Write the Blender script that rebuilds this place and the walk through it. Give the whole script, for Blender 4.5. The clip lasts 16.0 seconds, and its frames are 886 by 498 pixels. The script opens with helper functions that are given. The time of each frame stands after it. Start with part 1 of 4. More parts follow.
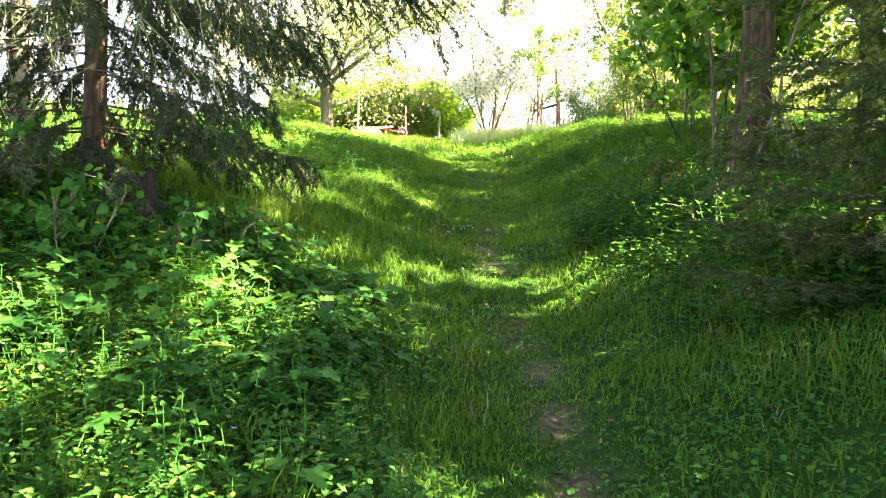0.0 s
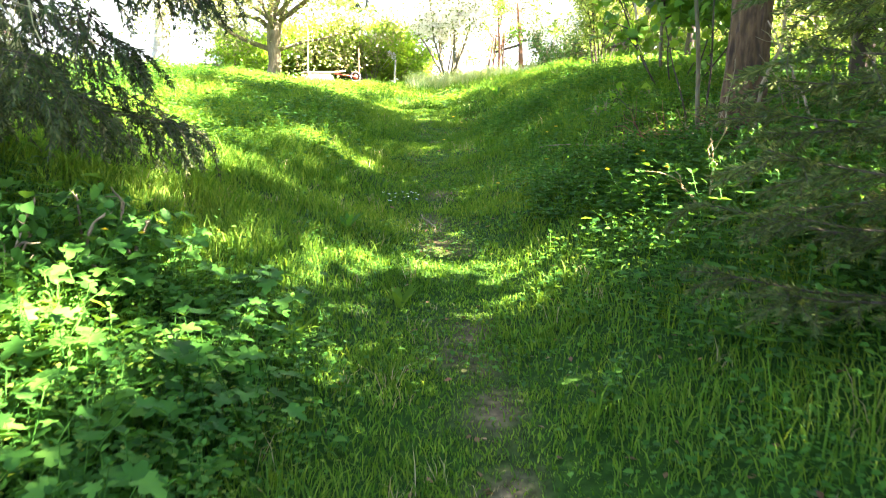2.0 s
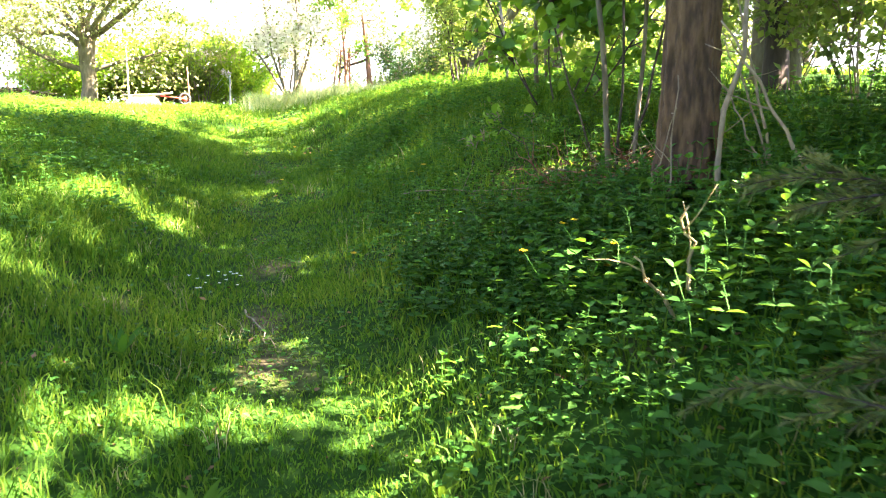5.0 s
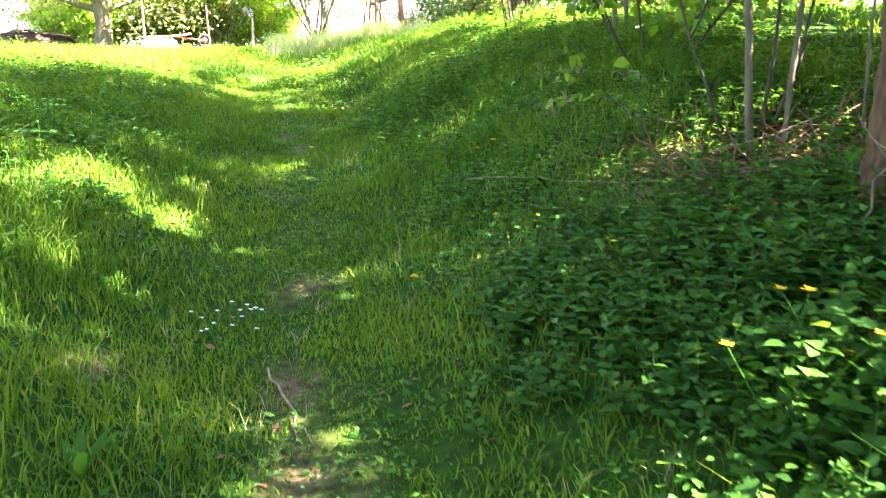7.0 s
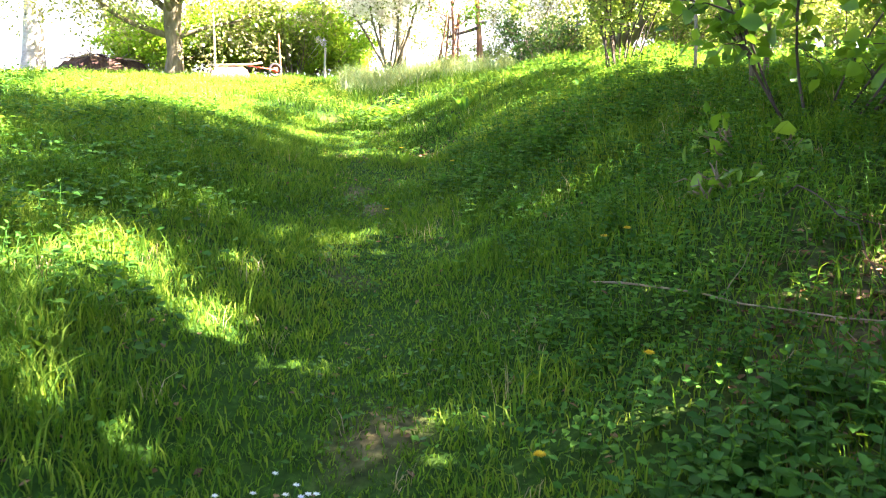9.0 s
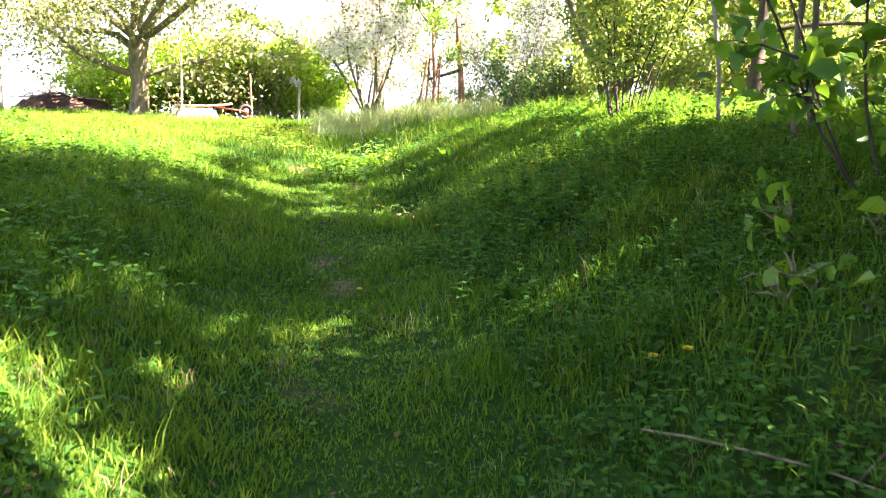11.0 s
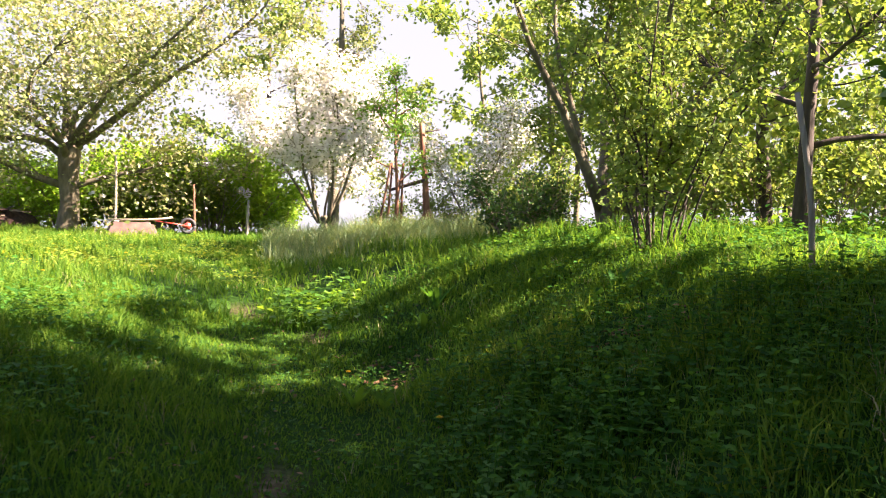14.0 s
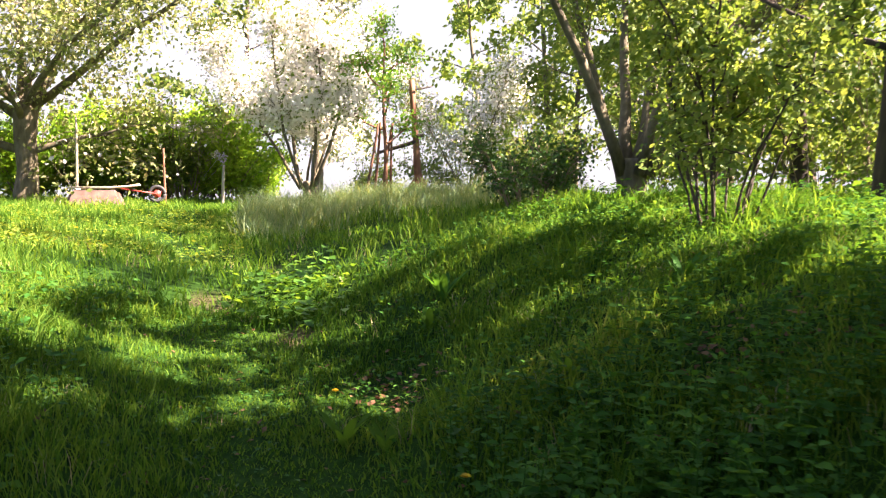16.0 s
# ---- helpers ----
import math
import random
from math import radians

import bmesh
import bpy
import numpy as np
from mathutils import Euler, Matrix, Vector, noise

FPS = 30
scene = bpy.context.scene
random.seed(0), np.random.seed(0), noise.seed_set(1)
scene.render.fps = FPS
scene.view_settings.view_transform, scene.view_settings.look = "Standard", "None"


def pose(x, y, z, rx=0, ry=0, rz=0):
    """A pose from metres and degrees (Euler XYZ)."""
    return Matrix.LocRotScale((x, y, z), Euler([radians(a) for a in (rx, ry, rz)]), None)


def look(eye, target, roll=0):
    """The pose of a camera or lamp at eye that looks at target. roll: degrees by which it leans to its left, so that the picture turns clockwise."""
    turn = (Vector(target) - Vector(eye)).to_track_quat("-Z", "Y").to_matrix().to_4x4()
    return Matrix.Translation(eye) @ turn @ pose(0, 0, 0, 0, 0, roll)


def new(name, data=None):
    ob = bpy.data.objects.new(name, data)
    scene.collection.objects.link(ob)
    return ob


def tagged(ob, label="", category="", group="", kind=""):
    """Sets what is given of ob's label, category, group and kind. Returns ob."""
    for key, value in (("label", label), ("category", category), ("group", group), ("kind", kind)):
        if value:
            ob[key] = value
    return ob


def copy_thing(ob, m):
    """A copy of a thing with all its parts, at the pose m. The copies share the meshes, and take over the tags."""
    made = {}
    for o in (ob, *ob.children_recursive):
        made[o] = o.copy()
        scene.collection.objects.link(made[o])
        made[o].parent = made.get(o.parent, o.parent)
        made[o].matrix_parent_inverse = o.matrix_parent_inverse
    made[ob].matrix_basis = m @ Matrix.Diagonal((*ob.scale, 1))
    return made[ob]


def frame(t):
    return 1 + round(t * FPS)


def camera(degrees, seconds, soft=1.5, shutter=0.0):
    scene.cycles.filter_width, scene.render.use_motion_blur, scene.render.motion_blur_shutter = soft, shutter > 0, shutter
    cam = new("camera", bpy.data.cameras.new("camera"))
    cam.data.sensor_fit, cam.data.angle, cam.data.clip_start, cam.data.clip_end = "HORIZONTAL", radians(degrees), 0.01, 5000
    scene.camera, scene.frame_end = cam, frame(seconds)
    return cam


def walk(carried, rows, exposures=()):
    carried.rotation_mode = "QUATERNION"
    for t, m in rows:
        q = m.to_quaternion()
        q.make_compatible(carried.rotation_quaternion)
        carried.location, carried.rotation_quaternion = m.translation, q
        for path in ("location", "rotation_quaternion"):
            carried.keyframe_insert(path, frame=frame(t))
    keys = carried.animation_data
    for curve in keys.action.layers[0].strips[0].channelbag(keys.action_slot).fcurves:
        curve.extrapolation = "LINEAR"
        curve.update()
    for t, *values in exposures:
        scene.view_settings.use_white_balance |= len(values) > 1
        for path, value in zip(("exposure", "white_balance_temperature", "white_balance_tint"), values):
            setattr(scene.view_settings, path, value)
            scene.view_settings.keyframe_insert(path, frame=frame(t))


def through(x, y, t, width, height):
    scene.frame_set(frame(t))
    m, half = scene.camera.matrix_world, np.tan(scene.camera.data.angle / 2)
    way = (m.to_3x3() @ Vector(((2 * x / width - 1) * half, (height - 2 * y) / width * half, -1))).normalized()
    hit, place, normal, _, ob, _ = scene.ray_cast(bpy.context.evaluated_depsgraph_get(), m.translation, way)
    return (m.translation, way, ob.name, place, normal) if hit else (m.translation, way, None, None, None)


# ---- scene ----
cam = camera(54.8, 16.0, soft=1.1, shutter=0.4)
METRES, EYE, TILT, LEAN, TURN = 10.8, 1.6, -5.0, -2.5, 0.0
ROWS = [
    (0.0, 0.0, 0.0, 0.0, -0.0, 0.0, -0.0),
    (0.5, -0.0021, 0.0269, 0.0032, 0.02, -0.89, 0.17),
    (1.0, -0.0024, 0.0531, 0.0087, -0.33, -3.21, 0.69),
    (1.5, 0.0097, 0.0847, 0.0135, -1.48, -3.9, 1.38),
    (2.0, 0.0204, 0.1183, 0.0218, -2.29, -3.83, 1.01),
    (2.5, 0.0194, 0.1549, 0.0308, -2.22, -1.99, 2.11),
    (3.0, 0.0246, 0.1876, 0.0357, -6.09, -3.08, 2.31),
    (3.5, 0.0377, 0.2166, 0.0451, -9.87, -3.28, 3.26),
    (4.0, 0.041, 0.2454, 0.0486, -11.78, -2.82, 3.45),
    (6.5, 0.0427, 0.4105, 0.0738, -11.99, -6.33, 3.6),
    (7.0, 0.0442, 0.4442, 0.0842, -10.26, -7.43, 4.0),
    (7.5, 0.0387, 0.4744, 0.0898, -9.55, -3.23, 2.91),
    (8.0, 0.0318, 0.5066, 0.0964, -9.69, -3.36, 1.75),
    (8.5, 0.0359, 0.5401, 0.1019, -7.43, -4.82, 2.06),
    (9.0, 0.0423, 0.5599, 0.1094, -5.93, -5.32, 2.07),
    (11.5, 0.0497, 0.6963, 0.1353, -8.35, -2.45, 1.61),
    (12.0, 0.0459, 0.7255, 0.1447, -9.64, -2.96, 1.69),
    (12.5, 0.0469, 0.7527, 0.1486, -10.56, -1.77, 1.45),
    (13.0, 0.0528, 0.7832, 0.1584, -9.81, 1.72, 2.59),
    (13.5, 0.0492, 0.8162, 0.1634, -8.74, 2.94, 2.48),
    (14.0, 0.0471, 0.8393, 0.1693, -10.74, 3.94, 2.12),
    (14.5, 0.0557, 0.8696, 0.1713, -11.53, 3.8, 2.12),
    (15.0, 0.0654, 0.9033, 0.177, -11.44, 3.5, 2.28),
    (15.5, 0.0612, 0.9382, 0.1802, -12.49, 2.92, 2.17),
    (16.0, 0.058, 0.9655, 0.1873, -11.66, 1.4, 2.65),
]
EXPOSURES = [(0.0, 4.75, 6500, 27), (1.0, 5.05, 6500, 26), (2.0, 5.15, 6500, 26), (2.5, 4.65, 6500, 27), (3.5, 4.8, 6500, 28), (6.5, 5.35, 6500, 28), (7.0, 5.4, 6500, 28), (7.5, 4.85, 6500, 31), (9.0, 4.95, 6500, 31), (11.5, 4.3, 6550, 33), (12.5, 3.85, 6550, 33), (14.0, 3.2, 6550, 34), (16.0, 3.3, 6550, 34)]
walk(cam, [(t, pose(0, 0, EYE, TILT, LEAN, TURN) @ pose(METRES * x, METRES * y, METRES * z, 90 + pitch, roll, yaw)) for t, x, y, z, yaw, pitch, roll in ROWS], EXPOSURES)

# ---------------------------------------------------------------- light
SUN_UP, SUN_FROM = 40.0, (0.93, -0.36)          # degrees above the horizon; the way to the sun on the plan
world = bpy.data.worlds.new("sky")
scene.world = world
world.use_nodes = True
wn = world.node_tree.nodes
sky = wn.new("ShaderNodeTexSky")
sky.sky_type, sky.sun_disc = "NISHITA", False
sky.sun_elevation = radians(SUN_UP)
sky.sun_rotation = math.atan2(SUN_FROM[0], SUN_FROM[1])
sky.dust_density, sky.air_density = 0.25, 0.55
wn["Background"].inputs["Strength"].default_value = 0.05
world.node_tree.links.new(sky.outputs[0], wn["Background"].inputs["Color"])

sun = new("sun", bpy.data.lights.new("sun", "SUN"))
sun.data.energy, sun.data.angle, sun.data.color = 5.0, radians(0.6), (1.0, 0.90, 0.70)
to_sun = Vector((SUN_FROM[0], SUN_FROM[1], 0)).normalized() * math.cos(radians(SUN_UP)) + Vector((0, 0, math.sin(radians(SUN_UP))))
sun.matrix_world = look(to_sun * 60, (0, 0, 0))

# added glowing sheet standing in for the sky low over fields beyond the crest
sky_glow = bpy.data.materials.new("glowing_sky")
sky_glow.use_nodes = True
hn, hl = sky_glow.node_tree.nodes, sky_glow.node_tree.links
hn.clear()
glow, climb, fade = hn.new("ShaderNodeEmission"), hn.new("ShaderNodeTexCoord"), hn.new("ShaderNodeSeparateXYZ")
hue = hn.new("ShaderNodeValToRGB")
hue.color_ramp.elements[0].color, hue.color_ramp.elements[1].color = (0.94, 1.0, 0.95, 1), (0.62, 0.80, 0.90, 1)
hl.new(climb.outputs["Generated"], fade.inputs[0])
hl.new(fade.outputs[2], hue.inputs[0])
hl.new(hue.outputs[0], glow.inputs["Color"])
glow.inputs["Strength"].default_value = 0.118
hl.new(glow.outputs[0], hn.new("ShaderNodeOutputMaterial").inputs["Surface"])
dome = bmesh.new()
last = None
for i in range(37):
    a = radians(-80 + 160 * i / 36)
    col = [dome.verts.new((150 * math.sin(a) * math.cos(radians(e)), 150 * math.cos(a) * math.cos(radians(e)), 150 * math.sin(radians(e)) - 3)) for e in range(-2, 47, 4)]
    if last:
        for k in range(len(col) - 1):
            dome.faces.new((last[k], last[k + 1], col[k + 1], col[k]))
    last = col
sheet = bpy.data.meshes.new("backdrop")
dome.to_mesh(sheet)
dome.free()
sheet.materials.append(sky_glow)
tagged(new("backdrop", sheet), "glowing sheet standing in for the pale sky over the horizon", "sky", kind="structure")


# ---------------------------------------------------------------- materials
def material(name):
    m = bpy.data.materials.new(name)
    m.use_nodes = True
    return m, m.node_tree.nodes, m.node_tree.links, m.node_tree.nodes["Principled BSDF"]


def ramp(nodes, links, source, stops):
    r = nodes.new("ShaderNodeValToRGB")
    els = r.color_ramp.elements
    while len(els) < len(stops):
        els.new(0.5)
    for e, (p, c) in zip(els, stops):
        e.position, e.color = p, (*c, 1)
    links.new(source, r.inputs[0])
    return r.outputs[0]


def noise_tex(nodes, links, scale, detail=4.0, stretch=None):
    co = nodes.new("ShaderNodeTexCoord").outputs["Object"]
    if stretch:
        mp = nodes.new("ShaderNodeMapping")
        mp.inputs["Scale"].default_value = stretch
        links.new(co, mp.inputs[0])
        co = mp.outputs[0]
    n = nodes.new("ShaderNodeTexNoise")
    n.inputs["Scale"].default_value, n.inputs["Detail"].default_value = scale, detail
    links.new(co, n.inputs["Vector"])
    return n.outputs[0]


def leaf_material(name, stops, through=0.45, rough=0.45, patch=0.6, tint=None, gloss=0.3):
    """Thin leaves: each island its own tone, patches of tone over the ground, light through the blade."""
    m, n, l, p = material(name)
    geo = n.new("ShaderNodeNewGeometry")
    big = noise_tex(n, l, patch, 3.0)
    mix = n.new("ShaderNodeMath")
    mix.operation = "MULTIPLY_ADD"
    l.new(geo.outputs["Random Per Island"], mix.inputs[0])
    mix.inputs[1].default_value = 0.6
    sc = n.new("ShaderNodeMath")
    sc.operation = "MULTIPLY_ADD"
    l.new(big, sc.inputs[0])
    sc.inputs[1].default_value, sc.inputs[2].default_value = 0.9, -0.25
    l.new(sc.outputs[0], mix.inputs[2])
    colour = ramp(n, l, mix.outputs[0], stops)
    l.new(colour, p.inputs["Base Color"])
    p.inputs["Roughness"].default_value = rough
    p.inputs["Specular IOR Level"].default_value = gloss
    tr = n.new("ShaderNodeBsdfTranslucent")
    warm = n.new("ShaderNodeMix")
    warm.data_type, warm.blend_type = "RGBA", "MULTIPLY"
    warm.inputs[0].default_value = 1.0
    l.new(colour, warm.inputs[6])
    warm.inputs[7].default_value = (*(tint or (2.1, 1.5, 0.6)), 1)
    l.new(warm.outputs[2], tr.inputs["Color"])
    mx = n.new("ShaderNodeMixShader")
    mx.inputs[0].default_value = through
    l.new(p.outputs[0], mx.inputs[1])
    l.new(tr.outputs[0], mx.inputs[2])
    l.new(mx.outputs[0], n["Material Output"].inputs["Surface"])
    return m


def bark_material(name, stops, scale=14.0, stretch=(1, 1, 0.16), deep=0.5, rough=0.9):
    m, n, l, p = material(name)
    fine = noise_tex(n, l, scale, 8.0, stretch)
    broad = noise_tex(n, l, 2.2, 3.0)
    a = n.new("ShaderNodeMath")
    a.operation = "MULTIPLY_ADD"
    l.new(broad, a.inputs[0])
    a.inputs[1].default_value = 0.5
    s = n.new("ShaderNodeMath")
    s.operation = "MULTIPLY_ADD"
    l.new(fine, s.inputs[0])
    s.inputs[1].default_value, s.inputs[2].default_value = 1.1, -0.3
    l.new(s.outputs[0], a.inputs[2])
    l.new(ramp(n, l, a.outputs[0], stops), p.inputs["Base Color"])
    p.inputs["Roughness"].default_value = rough
    b = n.new("ShaderNodeBump")
    b.inputs["Strength"].default_value, b.inputs["Distance"].default_value = deep, 0.02
    l.new(fine, b.inputs["Height"])
    l.new(b.outputs[0], p.inputs["Normal"])
    return m


GRASS = leaf_material("grass", [(0.05, (0.022, 0.080, 0.009)), (0.45, (0.074, 0.174, 0.021)), (0.8, (0.162, 0.258, 0.036)), (0.99, (0.245, 0.285, 0.06))], 0.52, 0.55, 0.6, (1.55, 1.4, 0.6), 0.04)
TALL = leaf_material("tall_grass", [(0.1, (0.07, 0.15, 0.06)), (0.5, (0.14, 0.24, 0.11)), (0.95, (0.30, 0.36, 0.18))], 0.45, 0.4)
HERB = leaf_material("herb_leaf", [(0.1, (0.018, 0.075, 0.012)), (0.5, (0.042, 0.15, 0.021)), (0.95, (0.10, 0.24, 0.036))], 0.42, 0.55, 1.3, gloss=0.08)
NETTLE = leaf_material("nettle_leaf", [(0.1, (0.020, 0.075, 0.013)), (0.5, (0.037, 0.13, 0.022)), (0.95, (0.075, 0.20, 0.033))], 0.35, 0.55, gloss=0.1)
IVY = leaf_material("ground_ivy", [(0.1, (0.024, 0.08, 0.018)), (0.6, (0.048, 0.14, 0.036)), (0.95, (0.12, 0.20, 0.08))], 0.3, 0.5, gloss=0.1)
LIME = leaf_material("pale_herb", [(0.1, (0.08, 0.16, 0.02)), (0.5, (0.15, 0.25, 0.032)), (0.95, (0.26, 0.34, 0.05))], 0.48, 0.5, gloss=0.2)
BROAD = leaf_material("broad_leaf", [(0.1, (0.04, 0.13, 0.015)), (0.5, (0.08, 0.22, 0.025)), (0.95, (0.16, 0.32, 0.04))], 0.5, 0.4, 1.2)
SPRING = leaf_material("spring_leaf", [(0.1, (0.075, 0.14, 0.025)), (0.5, (0.155, 0.24, 0.05)), (0.95, (0.29, 0.33, 0.10))], 0.42, 0.5, 0.5, (1.6, 1.4, 0.7), 0.2)
PALE = leaf_material("pale_leaf", [(0.1, (0.10, 0.15, 0.03)), (0.5, (0.20, 0.25, 0.07)), (0.95, (0.40, 0.35, 0.20))], 0.45, 0.5, 0.5, (1.3, 1.2, 0.85))
HEDGELEAF = leaf_material("hedge_leaf", [(0.1, (0.10, 0.22, 0.015)), (0.5, (0.20, 0.35, 0.03)), (0.95, (0.34, 0.46, 0.06))], 0.55, 0.5, 0.8, (1.5, 1.4, 0.6), 0.2)
DARKLEAF = leaf_material("dark_leaf", [(0.1, (0.02, 0.06, 0.015)), (0.5, (0.045, 0.12, 0.025)), (0.95, (0.09, 0.18, 0.03))], 0.35, 0.4, 1.0)
NEEDLE = leaf_material("spruce_needle", [(0.1, (0.018, 0.034, 0.015)), (0.5, (0.042, 0.066, 0.026)), (0.9, (0.10, 0.11, 0.042))], 0.25, 0.6, 1.5, (1.3, 1.3, 0.7), 0.1)
YOUNGNEEDLE = leaf_material("young_needle", [(0.1, (0.030, 0.055, 0.016)), (0.5, (0.068, 0.100, 0.026)), (0.9, (0.16, 0.17, 0.05))], 0.25, 0.6, 1.5, (1.3, 1.3, 0.7), 0.12)
BLOSSOM = leaf_material("white_blossom", [(0.1, (0.72, 0.66, 0.62)), (0.5, (0.82, 0.79, 0.75)), (0.95, (0.86, 0.84, 0.80))], 0.35, 0.6, 1.0, (1.0, 1.0, 1.0))
LILAC = leaf_material("lilac_bloom", [(0.1, (0.55, 0.45, 0.60)), (0.9, (0.75, 0.68, 0.78))], 0.3, 0.6, 1.0, (1, 1, 1))
YELLOW = leaf_material("yellow_petal", [(0.1, (0.72, 0.46, 0.01)), (0.9, (0.85, 0.62, 0.02))], 0.3, 0.5, 1.0, (1, 1, 1))
WHITEPETAL = leaf_material("white_petal", [(0.1, (0.75, 0.75, 0.75)), (0.9, (0.85, 0.85, 0.85))], 0.3, 0.5, 1.0, (1, 1, 1))
DEAD = leaf_material("dead_leaf", [(0.1, (0.08, 0.035, 0.015)), (0.5, (0.18, 0.09, 0.04)), (0.95, (0.34, 0.20, 0.10))], 0.15, 0.7, 2.0, (1.2, 1.0, 0.8))
STRAW = leaf_material("dry_straw", [(0.1, (0.26, 0.20, 0.09)), (0.9, (0.45, 0.38, 0.20))], 0.3, 0.6, 2.0, (1, 1, 0.8))

BARK = bark_material("rough_bark", [(0.15, (0.014, 0.007, 0.003)), (0.4, (0.060, 0.031, 0.014)), (0.68, (0.135, 0.076, 0.036)), (1.0, (0.24, 0.16, 0.085))], 30, (1, 1, 0.25), 1.0)
DARKBARK = bark_material("dark_bark", [(0.1, (0.018, 0.013, 0.010)), (0.6, (0.06, 0.043, 0.03)), (1.0, (0.14, 0.11, 0.08))], 22, (1, 1, 0.2), 0.6)
GREYBARK = bark_material("grey_bark", [(0.1, (0.045, 0.036, 0.020)), (0.5, (0.12, 0.098, 0.058)), (1.0, (0.23, 0.195, 0.125))], 18, (1, 1, 0.3), 0.6)
PALEBARK = bark_material("pale_bark", [(0.1, (0.16, 0.13, 0.10)), (0.5, (0.38, 0.34, 0.29)), (1.0, (0.55, 0.51, 0.45))], 9, (1, 1, 1.8), 0.4)
RUSTBARK = bark_material("reddish_bark", [(0.1, (0.06, 0.025, 0.014)), (0.5, (0.20, 0.085, 0.045)), (1.0, (0.38, 0.22, 0.13))], 14, (1, 1, 0.2), 0.7)
TWIG = bark_material("twig", [(0.1, (0.10, 0.075, 0.045)), (0.5, (0.21, 0.16, 0.10)), (1.0, (0.34, 0.28, 0.18))], 30, (1, 1, 0.4), 0.3)
LICHEN = bark_material("lichened_twig", [(0.1, (0.16, 0.15, 0.07)), (0.5, (0.30, 0.28, 0.13)), (1.0, (0.42, 0.40, 0.22))], 40, (1, 1, 0.5), 0.3)
ROT = bark_material("rotten_wood", [(0.1, (0.010, 0.005, 0.004)), (0.5, (0.040, 0.018, 0.011)), (1.0, (0.11, 0.06, 0.038))], 20, (1, 1, 0.3), 1.0)
WOOD = bark_material("weathered_wood", [(0.1, (0.20, 0.15, 0.10)), (0.5, (0.38, 0.31, 0.22)), (1.0, (0.55, 0.47, 0.36))], 30, (1, 1, 0.06), 0.3)
GREYWOOD = bark_material("grey_wood", [(0.1, (0.10, 0.085, 0.065)), (0.5, (0.24, 0.21, 0.17)), (1.0, (0.42, 0.38, 0.32))], 30, (1, 1, 0.06), 0.3)
RUST = bark_material("rusty_steel", [(0.1, (0.07, 0.038, 0.028)), (0.5, (0.125, 0.075, 0.056)), (1.0, (0.20, 0.14, 0.105))], 9, (1, 1, 1), 0.2, 0.6)
RUBBER = bark_material("black_rubber", [(0.1, (0.02, 0.02, 0.02)), (1.0, (0.05, 0.05, 0.05))], 12, (1, 1, 1), 0.1, 0.7)
REDPAINT = bark_material("red_paint", [(0.1, (0.40, 0.03, 0.02)), (1.0, (0.60, 0.07, 0.05))], 12, (1, 1, 1), 0.1, 0.4)


def soil_material():
    m, n, l, p = material("soil")
    fine = noise_tex(n, l, 22, 8.0)
    broad = noise_tex(n, l, 0.9, 4.0)
    earth = ramp(n, l, fine, [(0.25, (0.045, 0.028, 0.016)), (0.5, (0.12, 0.08, 0.048)), (0.75, (0.24, 0.17, 0.10))])
    moss = ramp(n, l, fine, [(0.25, (0.007, 0.026, 0.003)), (0.6, (0.020, 0.060, 0.006)), (0.85, (0.05, 0.11, 0.014))])
    w = ramp(n, l, broad, [(0.15, (0, 0, 0)), (0.34, (1, 1, 1))])
    trod = n.new("ShaderNodeAttribute")
    trod.attribute_name = "trodden"
    less = n.new("ShaderNodeMath")
    less.operation, less.use_clamp = "SUBTRACT", True
    l.new(w, less.inputs[0])
    l.new(trod.outputs["Fac"], less.inputs[1])
    mx = n.new("ShaderNodeMix")
    mx.data_type = "RGBA"
    l.new(less.outputs[0], mx.inputs[0])
    l.new(earth, mx.inputs[6])
    l.new(moss, mx.inputs[7])
    l.new(mx.outputs[2], p.inputs["Base Color"])
    p.inputs["Roughness"].default_value, p.inputs["Specular IOR Level"].default_value = 0.95, 0.08
    b = n.new("ShaderNodeBump")
    b.inputs["Strength"].default_value, b.inputs["Distance"].default_value = 0.8, 0.02
    l.new(fine, b.inputs["Height"])
    l.new(b.outputs[0], p.inputs["Normal"])
    return m


SOIL = soil_material()

# ---------------------------------------------------------------- the lie of the land
STEP = np.arange(-40, 140, 0.1)
KERNEL = np.exp(-0.5 * (np.arange(-30, 31) * 0.1 / 0.7) ** 2)
KERNEL /= KERNEL.sum()


def profile(ys, vs):
    v = np.interp(STEP, ys, vs)
    return np.convolve(np.pad(v, 30, mode="edge"), KERNEL, mode="valid")


BED = profile([-40, -6, 0, 3.8, 5.5, 7, 8.6, 10, 12, 14.5, 16, 17.3, 19, 22, 28, 34, 60, 90], [-3.5, -0.8, 0.0, 0.36, 0.62, 0.76, 1.0, 1.13, 1.34, 1.60, 1.80, 2.0, 2.18, 2.34, 2.68, 2.66, 1.2, 0.4])
LANE = profile([0, 4, 8, 10, 12, 14.5, 17, 20, 26], [0.3, 0.4, 0.45, 0.4, 0.6, 0.65, 0.35, 0.2, 0.0])
TREAD = profile([0, 3, 7, 10, 13, 15, 17.2, 20, 24, 28], [0.6, 0.6, 0.5, 0.5, 0.6, 0.5, 0.25, -0.3, -1.0, -1.6])
RIGHT = profile([0, 3, 11, 13, 15, 17, 19, 24, 30], [0.7, 0.95, 1.0, 1.12, 1.0, 0.8, 0.52, 0.25, 0.0])
